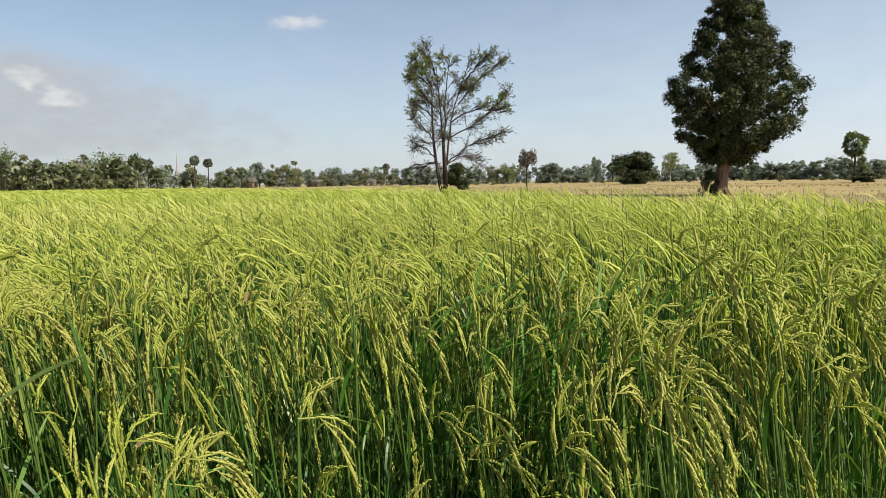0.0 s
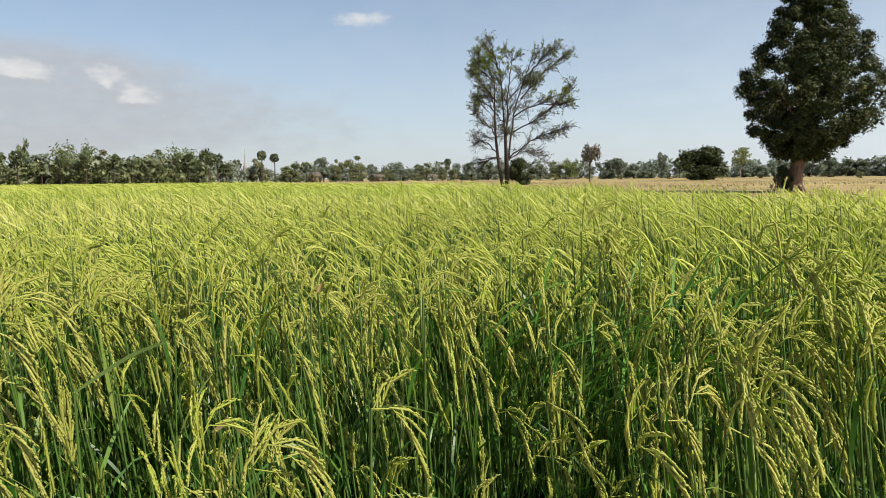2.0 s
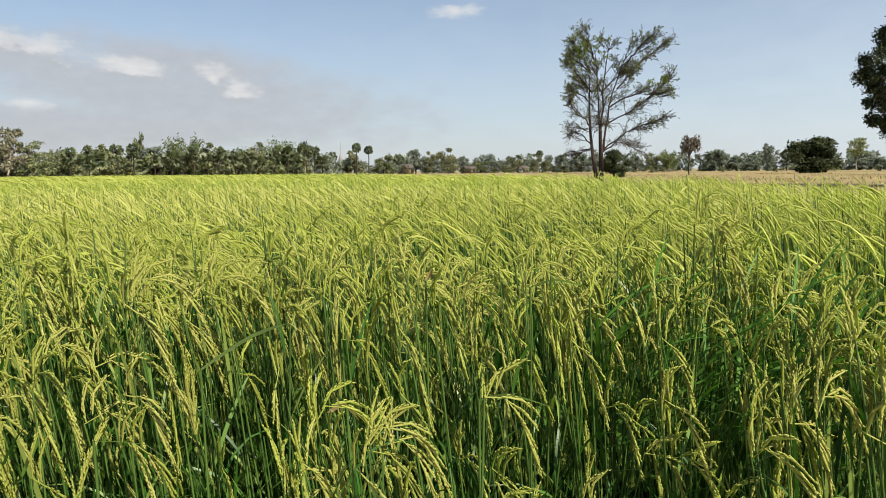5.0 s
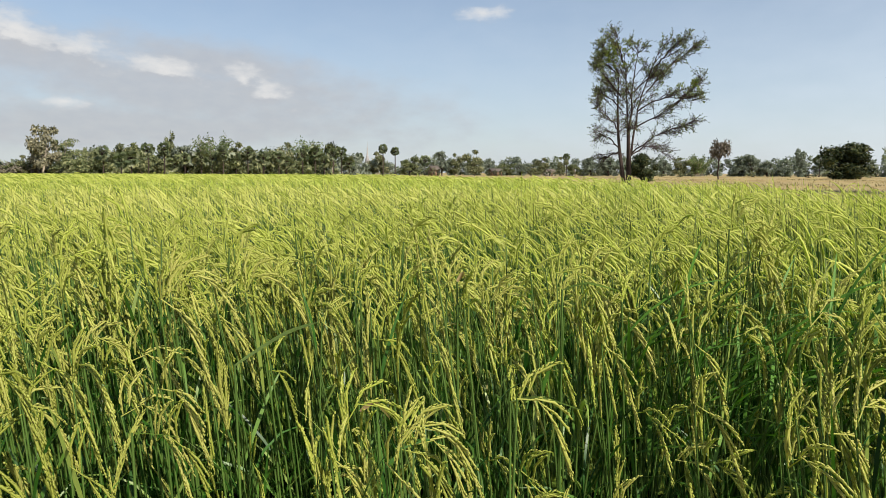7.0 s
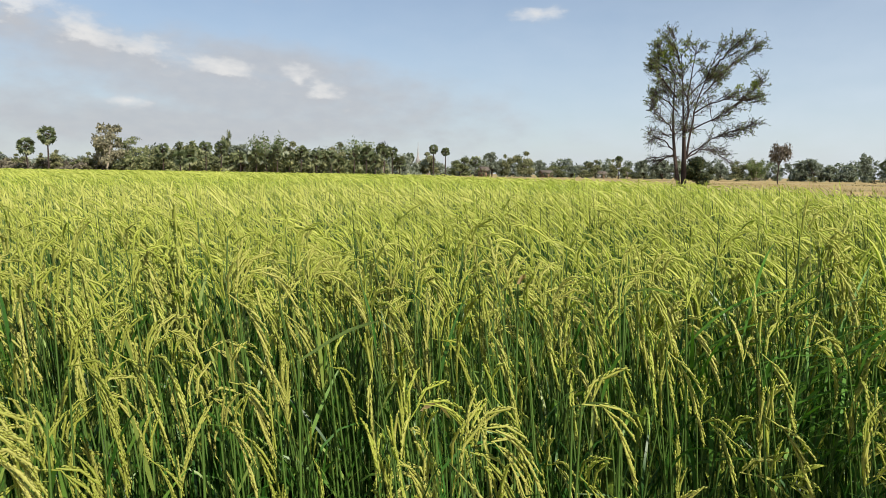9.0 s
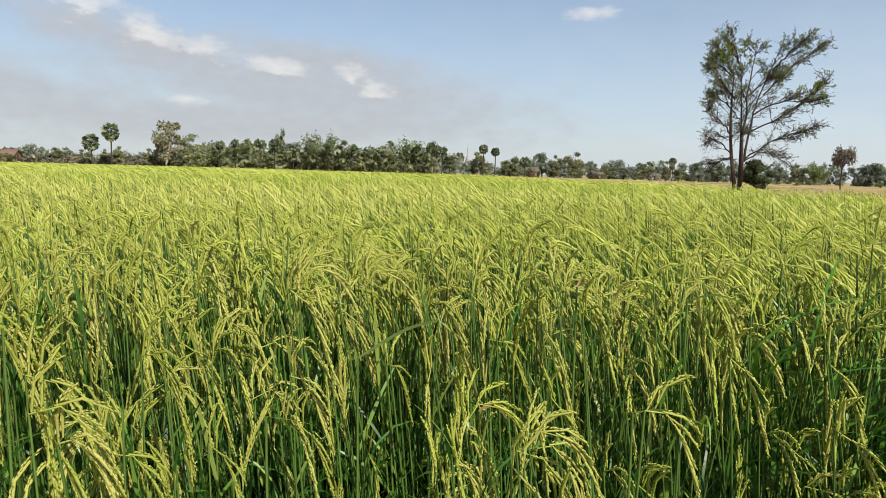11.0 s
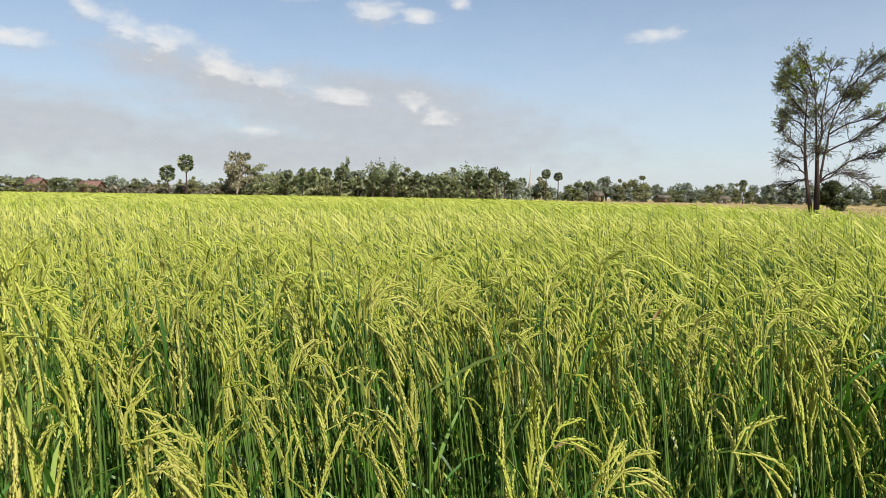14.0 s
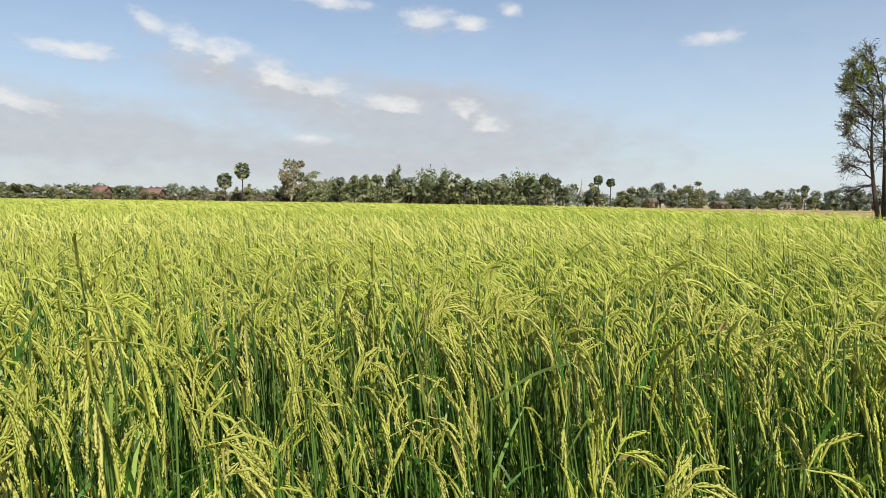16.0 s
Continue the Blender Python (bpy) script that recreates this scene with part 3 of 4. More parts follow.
        head = arcs(rng, root + np.array([0, 0, 0.10]), az, rng.uniform(0.9, 1.6, n), rng.uniform(0.8, 1.4, n), rng.uniform(0.85, 1.2, n) * (0.25, 0.30)[detail - 2], (4, 3)[detail - 2], 0.3)
        prof = (np.array([0.35, 0.8, 1.0, 0.9, 0.15]), np.array([0.5, 1.0, 0.9, 0.2]))[detail - 2]
        grain.append(ribbons(head, rng.uniform(0.7, 1.3, n) * wide, rng.uniform(0, 3, n), prof))
    for nm, chunks, mat in (("panicles", grain, RICE_GRAIN), ("leaves", leaf, RICE_LEAF), ("stems", stem, RICE_STEM)):
        if chunks:
            ob = new("rice_" + nm, fill_mesh("rice_" + nm, chunks, mat))
            tagged(ob, label % nm.replace("panicles", "seed heads"), "rice", kind="stuff")


zone_rice("yellow-green %s of the rice standing close behind the front plants", np.random.default_rng(11), NEAR_R - 0.05, 4.5, 340, 0)
zone_rice("sunlit %s of ripening rice across the field", np.random.default_rng(12), 4.5, 9.0, 290, 1)
zone_rice("sunlit %s of ripening rice across the field", np.random.default_rng(15), 9.0, 15.0, 130, 1)
zone_rice("dense %s of ripening rice further out in the field", np.random.default_rng(13), 15.0, 45.0, 30, 2)
zone_rice("distant %s of ripening rice before the trees", np.random.default_rng(14), 45.0, 195.0, 3.0, 3)


def canopy_sheet():
    """The closed mass of leaves under the seed heads, where no gap can be seen through."""
    ring, ang = np.geomspace(2.1, 195, 168), np.radians(np.linspace(-88, 50, 420))
    r, a = np.meshgrid(ring, ang, indexing="ij")
    x, y = HUB[0] + r * np.sin(a), HUB[1] + r * np.cos(a)
    rng = np.random.default_rng(5)
    z = 0.72 + crop_height(x, y) + rng.normal(0, 0.018, x.shape) + np.clip((r - 9) / 5, 0, 1) * 0.05 + np.clip((r - 12) / 35, 0, 1) * 0.08 - np.interp(r, [2.1, 3.4, 6.0, 10.0, 40.0, 52.0], [0.5, 0.30, 0.10, 0.0, 0.0, 0.36])
    f = grid_faces(1, 168, 420)[:, ::-1]
    ok = in_field(x.ravel(), y.ravel())[f].all(1)
    ob = new("rice_leaf_mass", fill_mesh("rice_leaf_mass", [(np.stack([x, y, z], -1).reshape(-1, 3), f[ok])], RICE_MASS))
    tagged(ob, "closed green mass of rice leaves under the seed heads", "rice", kind="stuff")


RICE_MASS = rough_solid("rice_mass", [(0.3, (0.03, 0.08, 0.010)), (0.5, (0.13, 0.19, 0.024)), (0.7, (0.36, 0.39, 0.06))], 11.0, 0.8, 0.8)
canopy_sheet()


# ---- trees ----
def crown_leaves(rng, centre, radius, per, size):
    """Leaves over lumps: centre (N,3), radius (N,3)."""
    n = len(centre) * per
    d = unit(rng.normal(size=(n, 3)))
    c, r = np.repeat(centre, per, 0), np.repeat(radius, per, 0)
    p = c + d * r * (rng.uniform(0.15, 1.0, (n, 1)) ** 0.45)
    nor = unit(d + rng.normal(0, 0.6, (n, 3)) + np.array([0, 0, 0.4]))
    along = np.cross(nor, rng.normal(size=(n, 3))) + np.array([0, 0, -0.25])
    return leaf_quads(p, along, nor, size * rng.uniform(0.6, 1.4, n), size * rng.uniform(0.35, 0.7, n))


def limb_path(rng, p0, p1, seg, wob):
    s = np.linspace(0, 1, seg + 1)[:, None]
    p = np.array(p0) * (1 - s) + np.array(p1) * s
    ln = np.linalg.norm(np.array(p1) - np.array(p0))
    p[1:-1] += rng.normal(0, wob * ln, (seg - 1, 3))
    return p


def trunk_chunks(rng, lines, seg=6, k=8, wob=0.03):
    """Tapered limbs: rows of start, end, radius at start, radius at end."""
    paths = np.array([limb_path(rng, a, b, seg, wob) for a, b, _, _ in lines])
    rad = np.array([np.linspace(r0, r1, seg + 1) for _, _, r0, r1 in lines])
    return [tubes(paths, rad, k)]


def big_tree(x, y):
    rng = np.random.default_rng(31)
    ob = thing("large_tree", (x, y, 0), "tall dense dark green tree with a cone-shaped crown", "tree")
    prof_z = np.array([2.6, 3.6, 5.2, 7.0, 9.3, 10.5, 12.75, 15.0, 17.3, 19.5, 21.0])
    prof_r = np.array([1.6, 2.6, 4.6, 5.5, 5.6, 4.6, 3.2, 2.2, 1.3, 0.5, 0.2])
    n = 640
    z = 20.8 - (20.8 - 2.8) * ((np.arange(n) + rng.random(n)) / n) ** 0.62
    r = np.interp(z, prof_z, prof_r)
    a = np.arange(n) * 2.39996 + rng.normal(0, 0.25, n)
    inner = rng.random(n) < 0.46
    rr = np.where(inner, r * rng.uniform(0.1, 0.55, n), r * rng.uniform(0.66, 0.96, n))
    c = np.stack([rr * np.sin(a) + np.interp(z, [3.6, 6.0, 9.5, 14.0], [0.3, 0.9, 1.15, 0.8]), rr * np.cos(a), z], -1)
    rad = (rng.uniform(0.42, 0.95, n) * np.interp(z, [2, 9, 18], [0.95, 1.05, 0.75]))[:, None] * np.array([1, 1, 0.85])
    part("crown", [crown_leaves(rng, c, rad, 190, 0.17), crown_leaves(rng, c, rad * 0.62, 44, 0.34)], TREE_DARK, ob)
    lines = [((0, 0, -0.05), (0.15, 0, 2.6), 0.62, 0.48), ((0.15, 0, 2.5), (0.6, 0.1, 9.5), 0.46, 0.25), ((0.6, 0.1, 9.3), (1.4, 0, 20.0), 0.25, 0.04)]
    for i in range(26):
        q = c[int(rng.integers(n))]
        z0 = max(2.2, q[2] - np.hypot(q[0], q[1]) * rng.uniform(0.3, 0.8))
        lines.append(((0.3, 0, z0), tuple(q), 0.13, 0.03))
    part("trunk", trunk_chunks(rng, lines, 6, 8, 0.02), BARK, ob, "stout reddish brown trunk", True)
    root = []
    for i in range(7):
        b = i * 0.9 + rng.uniform(-0.2, 0.2)
        root.append(((math.sin(b) * 0.42, math.cos(b) * 0.42, 0.55), (math.sin(b) * 0.95, math.cos(b) * 0.95, -0.06), 0.17, 0.06))
    part("root", trunk_chunks(rng, root, 4, 6, 0.03), BARK, ob, smooth=True)
    return ob


def feathery_tree(x, y):
    """Several upright stems, many fine ascending and hanging twigs, thin foliage."""
    rng = np.random.default_rng(44)
    ob = thing("sparse_tree", (x, y, 0), "tall multi-stemmed tree with thin feathery foliage and bare twigs", "tree")
    # upright stems close together: x and z at both ends, radii, sideways bow
    upright = [(-0.15, -0.05, -1.0, 10.4, 0.20, 0.04, -0.35), (0.05, -0.05, -0.6, 12.2, 0.15, 0.02, 0.15), (0.25, -0.05, 0.7, 12.7, 0.17, 0.02, -0.35), (0.3, 3.0, 2.5, 12.6, 0.11, 0.02, -0.5)]
    # limbs that leave them sideways: x and z at both ends, lift of the middle
    sideways = [(0.3, 5.4, 6.3, 9.6, -0.3), (1.4, 8.7, 5.3, 12.7, 0.2), (0.3, 3.2, 4.8, 5.6, 0.35), (0.3, 3.1, 3.4, 3.2, 0.7), (-0.7, 3.6, -3.0, 4.6, 0.6), (-0.75, 5.2, -3.3, 7.2, 0.4), (-0.7, 7.2, -3.4, 9.0, 0.5),
                (-0.8, 8.4, -3.6, 10.6, 0.5), (-1.0, 10.2, -3.7, 12.0, 0.4), (-1.0, 10.4, -2.9, 13.3, 0.3), (-0.7, 11.4, -1.2, 13.3, 0.0), (-0.7, 3.4, -2.3, 2.5, 0.2), (0.7, 7.0, 5.2, 7.7, 0.7), (2.2, 11.0, 4.0, 12.9, 0.1), (0.2, 8.6, 2.6, 10.6, 0.3)]
    lines = []
    for i, (x0, z0, x1, z1, r0, r1, bow) in enumerate(upright):
        t = np.linspace(0, 1, 10)
        y = 0.25 * math.sin(i * 2.1) * (0.3 + t)
        lines.append((np.stack([x0 + (x1 - x0) * t + bow * np.sin(t * math.pi), y, z0 + (z1 - z0) * t], -1), np.linspace(r0, r1, 10)))
    for i, (x0, z0, x1, z1, lift) in enumerate(sideways):
        t = np.linspace(0, 1, 10)
        lines.append((np.stack([x0 + (x1 - x0) * t, 3.2 * math.sin(i * 2.4) * t, z0 + (z1 - z0) * t + lift * np.sin(t * math.pi)], -1), np.linspace(0.075, 0.014, 10)))
    part("trunk", [tubes(lines[0][0][None], lines[0][1][None], 9), tubes(lines[1][0][None], lines[1][1][None], 9)], BARK_GREY, ob, smooth=True)
    for path, _ in lines:
        path[1:-1] += rng.normal(0, 0.05, (8, 3))
    limbs = [part("limb", [tubes(path[None], rad[None], 7)], BARK_GREY, ob, smooth=True) for path, rad in lines[2:]]
    limbs = limbs[:1] * 2 + limbs
    # branches off the limbs
    br, tw, lv_at, lv_dir, lv_lime = [], [], [], [], []
    for limb, (path, rad) in zip(limbs, lines):
        ln = np.linalg.norm(path[-1] - path[0])
        steep = path[-1][2] - path[0][2] > 8
        for i in range(int(4 + ln * (1.9 if steep else 3.0))):
            s = rng.uniform(0.40 if steep else 0.15, 1.0) * 9
            j = min(int(s), 8)
            p = path[j] + (path[j + 1] - path[j]) * (s - j)
            way = unit(path[j + 1] - path[j])
            out = unit(np.array([p[0] - 0.3, p[1], 0]) * 0.6 + np.append(rng.normal(0, 1, 2), 0))
            rise = rng.uniform(-0.35, 0.35) if p[2] < 6.5 else rng.uniform(-0.05, 0.8)
            d = unit(out * 0.8 + way * (0.3 if steep else 0.75) + np.array([0, 0, rise]))
            L = rng.uniform(0.8, 2.1) * np.interp(p[2], [3, 7, 13], [1.0, 1.0, 0.75])
            q = p + d * L
            q[0] = min(max(q[0], -3.1 + rng.uniform(0, 0.6)), 6.1 - rng.uniform(0, 0.6))
            q[2] = min(q[2], 13.4)
            br.append((limb, (p, q, 0.03, 0.011)))
            leafy = float(np.interp(p[2], [3, 6, 9, 13], [0.15, 0.35, 0.8, 1.0])) * rng.uniform(0.3, 1.3)
            for j in range(int(2 + L * 3.2)):
                u = rng.uniform(0.25, 1.0)
                p2 = p + (q - p) * u
                d2 = unit(unit(q - p) + rng.normal(0, 0.5, 3) + np.array([0, 0, 0.1 if p2[2] > 7 else -0.1]))
                q2 = p2 + d2 * rng.uniform(0.4, 1.0)
                tw.append((p2, q2, 0.020, 0.010))
                for k in range(2):
                    p3 = p2 + (q2 - p2) * rng.uniform(0.3, 0.9)
                    d3 = unit(d2 + rng.normal(0, 0.6, 3))
                    q3 = p3 + d3 * rng.uniform(0.25, 0.6)
                    tw.append((p3, q3, 0.014, 0.008))
                    lime = (p3[0] + 0.8) ** 2 / 2.0 + (p3[2] - 12.0) ** 2 / 1.0 < 1 or (p3[0] - 4.3) ** 2 / 2.2 + (p3[2] - 9.4) ** 2 / 0.5 < 1
                    m = int(rng.poisson(7 * leafy)) + (8 if lime else 0)
                    for t in range(m):
                        lv_at.append(p3 + (q3 - p3) * rng.uniform(0.1, 1.1))
                        lv_lime.append(lime)
                        lv_dir.append(d3 + rng.normal(0, 0.7, 3) + np.array([0, 0, -0.2]))
    for limb, row in br:
        part("branch", trunk_chunks(rng, [row], 4, 4, 0.05), BARK_GREY, limb, smooth=True)
    tagged(part("brushwood", trunk_chunks(rng, tw, 2, 3, 0.05), BARK_GREY, ob), kind="stuff")
    at, dr, lime = np.array(lv_at), np.array(lv_dir), np.array(lv_lime)
    for pick, mat, label in ((~lime, TREE_SPARSE, ""), (lime, TREE_LIME, "fresh yellow-green leaves")):
        n = int(pick.sum())
        part("foliage", [leaf_quads(at[pick], dr[pick], rng.normal(size=(n, 3)), rng.uniform(0.13, 0.26, n), rng.uniform(0.04, 0.075, n))], mat, ob, label)
    return ob


def broad_tree(rng, mat, bark, bare=0.08, lumps=24, per=105, squat=1.0, name="tree", uneven=True):
    """A broad-leaved tree one metre high and wide, to be scaled."""
    ob = thing(name, (0, 0, 0), "green broad-leaved tree at the far edge of the field", "tree", "trees along the far edge of the fields")
    # several sub-crowns of unlike height, each with its own lumps, or one round crown
    k = 6 if uneven else lumps
    a = np.arange(k) * 2.4 + rng.uniform(0, 6.28)
    far = rng.uniform(0.10, 0.34, k) * squat
    tops = np.sort(rng.uniform(min(bare + 0.24, 0.8), 0.84, k))[::-1]
    if not uneven:
        tops = rng.uniform(bare + 0.08, 0.84, k)
        far = 0.36 * np.sqrt(np.clip(1 - ((tops - 0.42) / 0.52) ** 2, 0.03, 1)) * rng.uniform(0.55, 1.0, k) * squat
    tops[0], far[0] = 0.84, rng.uniform(0.0, 0.14)
    mid = np.stack([far * np.sin(a), far * np.cos(a), tops], -1)
    c = np.repeat(mid, -(-lumps // k), 0)[:lumps] + rng.normal(0, 1, (lumps, 3)) * np.array([0.085, 0.085, 0.075]) * squat
    c[:, 2] = np.clip(c[:, 2] - np.where(rng.random(lumps) < 0.4 * uneven, rng.uniform(0.1, 0.45, lumps), 0.0), bare + 0.08, 0.93)
    rad = (rng.uniform(0.075, 0.145, lumps) if uneven else rng.uniform(0.12, 0.19, lumps))[:, None] * np.array([1.1, 1.1, 0.85])
    part("crown", [crown_leaves(rng, c, rad, per, 0.062), crown_leaves(rng, c, rad * 0.6, per // 4, 0.10)], mat, ob)
    lines = [((0, 0, -0.01), (rng.normal(0, 0.02), rng.normal(0, 0.02), bare + 0.18), 0.028, 0.02)]
    for i in range(7):
        lines.append(((0, 0, bare * 0.7 + 0.05 * i * 0.5), tuple(c[i]), 0.015, 0.005))
    part("trunk", trunk_chunks(rng, lines, 4, 6, 0.04), bark, ob, smooth=True)
    return ob


def layered_tree(rng, mat):
    """Thin trunk and flat tiers of leaves."""
    ob = thing("tree", (0, 0, 0), "thin-trunked tree with flat tiers of leaves", "tree", "trees along the far edge of the fields")
    c = np.array([(rng.uniform(-0.32, 0.32), rng.uniform(-0.32, 0.32), z) for z in np.linspace(0.5, 0.93, 13)])
    rad = rng.uniform(0.12, 0.2, 13)[:, None] * np.array([1.3, 1.3, 0.35])
    part("crown", [crown_leaves(rng, c, rad, 110, 0.06)], mat, ob)
    lines = [((0, 0, -0.01), (0.02, 0, 0.9), 0.02, 0.008)] + [((0.01, 0, q[2] * 0.75), tuple(q), 0.01, 0.004) for q in c]
    part("trunk", trunk_chunks(rng, lines, 4, 5, 0.03), BARK_PALE, ob, smooth=True)
    return ob


def bamboo_clump(rng):
    ob = thing("bamboo_clump", (0, 0, 0), "feathery bamboo clump with arching culms", "bamboo", "bamboo along the far edge of the fields")
    n = 34
    a = rng.uniform(0, 6.28, n)
    base = np.stack([np.sin(a), np.cos(a), np.zeros(n)], -1) * rng.uniform(0.02, 0.2, (n, 1))
    path = arcs(rng, base, a, rng.uniform(0.0, 0.2, n), rng.uniform(0.1, 0.9, n), rng.uniform(0.75, 1.05, n), 8)
    part("culm_bundle", [tubes(path, np.linspace(0.008, 0.002, 9)[None].repeat(n, 0), 4)], BARK_PALE, ob)
    m = 75
    s = rng.uniform(1.6, 8, (n, m))
    k = np.minimum(s.astype(int), 7)
    i = np.arange(n)[:, None]
    p = path[i, k] + (path[i, k + 1] - path[i, k]) * (s - k)[..., None] + rng.normal(0, 0.035, (n, m, 3))
    q = n * m
    dr = rng.normal(0, 1, (q, 3)) + np.array([0, 0, -0.5])
    part("foliage", [leaf_quads(p.reshape(q, 3), dr, rng.normal(size=(q, 3)), rng.uniform(0.04, 0.1, q), rng.uniform(0.018, 0.035, q))], BAMBOO, ob)
    return ob


def sugar_palm(rng, x, y, h, w, lean=0.0):
    """Stiff fan leaves in a ball on a tall bare trunk."""
    ob = thing("sugar_palm", (x, y, 0), "tall sugar palm with a round head of stiff fan leaves", "palm", "sugar palms along the fields")
    R = w * 0.6
    top = np.array([lean * h, 0, h - R * 1.05])
    s = np.linspace(0, 1, 9)[:, None]
    p = s * top + np.array([1, 0, 0]) * (np.sin(s * 3.1) * 0.01 * h)
    p[0, 2] = -0.05
    rad = np.interp(s[:, 0], [0, 0.08, 1], [0.032, 0.018, 0.014]) * max(h, 8)
    part("trunk", [tubes(p[None], rad[None], 8)], BARK_GREY, ob, smooth=True)
    fan, stalk = [], []
    nf = 38
    for i in range(nf):
        a = i * 2.4 + rng.uniform(-0.3, 0.3)
        e = math.asin(min(0.98, -0.96 + 1.92 * i / nf))
        d = np.array([math.sin(a) * math.cos(e), math.cos(a) * math.cos(e), math.sin(e)])
        hub = top + d * R * np.array([0.52, 0.52, 0.62])
        stalk.append((top, hub, 0.05, 0.03))
        u = unit(np.cross(d, np.array([0.1, 0.1, 1.0])))
        v = np.cross(u, d)
        tilt = rng.uniform(-1.5, 1.5)
        u, v2 = u * math.cos(tilt) + v * math.sin(tilt), v * math.cos(tilt) - u * math.sin(tilt)
        seg = 13
        th = np.linspace(-1.9, 1.9, seg)
        ln = R * rng.uniform(0.32, 0.6)
        ring = hub + (d[None] * np.cos(th)[:, None] * 0.9 + u[None] * np.sin(th)[:, None] * 0.85 + v2[None] * (0.14 * (-1) ** np.arange(seg))[:, None]) * (ln * np.where(np.arange(seg) % 2, 1.0, 0.72))[:, None]
        vv = np.concatenate([hub[None], ring])
        fan.append((vv, np.array([[0, j + 1, j + 2] for j in range(seg - 1)])))
    part("crown", fan, PALM_LEAF, ob)
    part("leaf_stalk_ring", trunk_chunks(rng, stalk, 2, 4, 0.0), BARK_GREY, ob)
    return ob


big_tree(17.65, 46.1).scale = (0.8, 0.8, 0.8)
feathery_tree(-0.76, 52.8).scale = (0.8, 0.8, 0.8)
_r = np.random.default_rng(77)
KINDS = [broad_tree(_r, TREE_GREEN, BARK_GREY), broad_tree(_r, TREE_GREEN, BARK_GREY, 0.06, 22), broad_tree(_r, TREE_OLIVE, BARK_PALE, 0.1),
         broad_tree(_r, TREE_GREEN, BARK_PALE, 0.12, 22), broad_tree(_r, TREE_HAZED, BARK_GREY, 0.04, 22)]
# distant trees whose leaf colour carries the haze
HAZY = [broad_tree(_r, TREE_HAZED, BARK_GREY, 0.03, 26) for i in range(3)]
BUSHES = [broad_tree(_r, m, BARK_GREY, 0.02, 14, 50, 1.0, "shrub", False) for m in (TREE_GREEN, TREE_OLIVE, TREE_DARK, TREE_RUST)]
TALL = broad_tree(_r, TREE_GREYISH, BARK_PALE, 0.16, 24, 95)
SLENDER = broad_tree(_r, TREE_GREEN, BARK_GREY, 0.12, 14, 90, 0.8)
LAYER = layered_tree(_r, TREE_GREEN)
CLUMP = bamboo_clump(_r)
ROUND = broad_tree(_r, TREE_DARK, BARK_GREY, 0.03, 44, 150, 1.05, "tree", False)
RUST = broad_tree(_r, TREE_RUST, BARK_GREY, 0.58, 24, 60, 1.25, "tree", False)
UMBRELLA = broad_tree(_r, TREE_DARK, BARK_PALE, 0.62, 20, 80, 0.9)
USED = set()


def plant(kind, x, y, h, w, label="", spread=1.4):
    """Set a tree of that kind, h high and w wide, at x, y: the first use moves the model itself."""
    m = Matrix.LocRotScale((x, y, 0), Euler((0, 0, _r.uniform(0, 6.28))), (w * spread, w * spread, h * 1.04))
    if kind.name in USED:
        ob = copy_thing(kind, m)
    else:
        USED.add(kind.name)
        ob = kind
    ob.matrix_basis = m
    if label:
        tagged(ob, label)
    return ob


LEFT_ROW = [
    (-184.2, 78.9, 4.7, 6.8), (-181.8, 84.2, 4.4, 5.6), (-180.0, 87.9, 5.7, 8.4), (-177.2, 93.4, 5.0, 4.6), (-174.8, 97.9, 5.8, 7.3), (-170.3, 105.4, 4.4, 5.9),
    (-167.2, 110.3, 4.9, 4.5), (-162.6, 116.9, 5.2, 4.3), (-160.0, 120.5, 4.8, 4.6), (-156.2, 125.3, 4.0, 4.7), (-152.9, 129.3, 4.8, 3.1), (-150.6, 132.0, 5.3, 4.1),
    (-147.4, 135.6, 3.5, 4.8), (-142.1, 133.8, 5.8, 4.7), (-128.4, 140.3, 8.0, 3.7), (-125.8, 142.7, 8.0, 4.9), (-121.2, 146.6, 10.4, 7.0), (-116.1, 150.6, 7.0, 5.6),
    (-111.5, 154.0, 7.9, 7.0), (-100.8, 161.2, 8.5, 7.0), (-95.5, 164.4, 8.6, 7.8), (-89.7, 167.6, 9.5, 5.3), (-83.9, 181.6, 6.1, 4.9), (-82.3, 193.3, 6.9, 4.1),
]
MIDDLE_ROW = [
    (-89.3, 233.5, 8.7, 8.4), (-72.1, 218.4, 7.4, 8.2), (-67.5, 240.7, 7.8, 5.9), (-63.1, 241.9, 8.1, 5.4), (-53.8, 233.9, 8.9, 8.3), (-52.7, 254.6, 6.0, 3.6),
    (-48.2, 265.6, 5.5, 6.9), (-43.0, 266.5, 5.1, 6.5), (-38.7, 267.2, 4.7, 5.6), (-33.2, 257.8, 6.2, 6.9), (-26.7, 258.5, 8.3, 4.9), (-22.4, 269.0, 5.7, 6.2),
    (-16.5, 269.4, 6.7, 6.2), (-10.0, 269.7, 6.5, 8.0), (-5.5, 269.8, 6.7, 4.5), (10.5, 279.8, 7.2, 5.5), (16.1, 279.5, 7.4, 7.3),
]
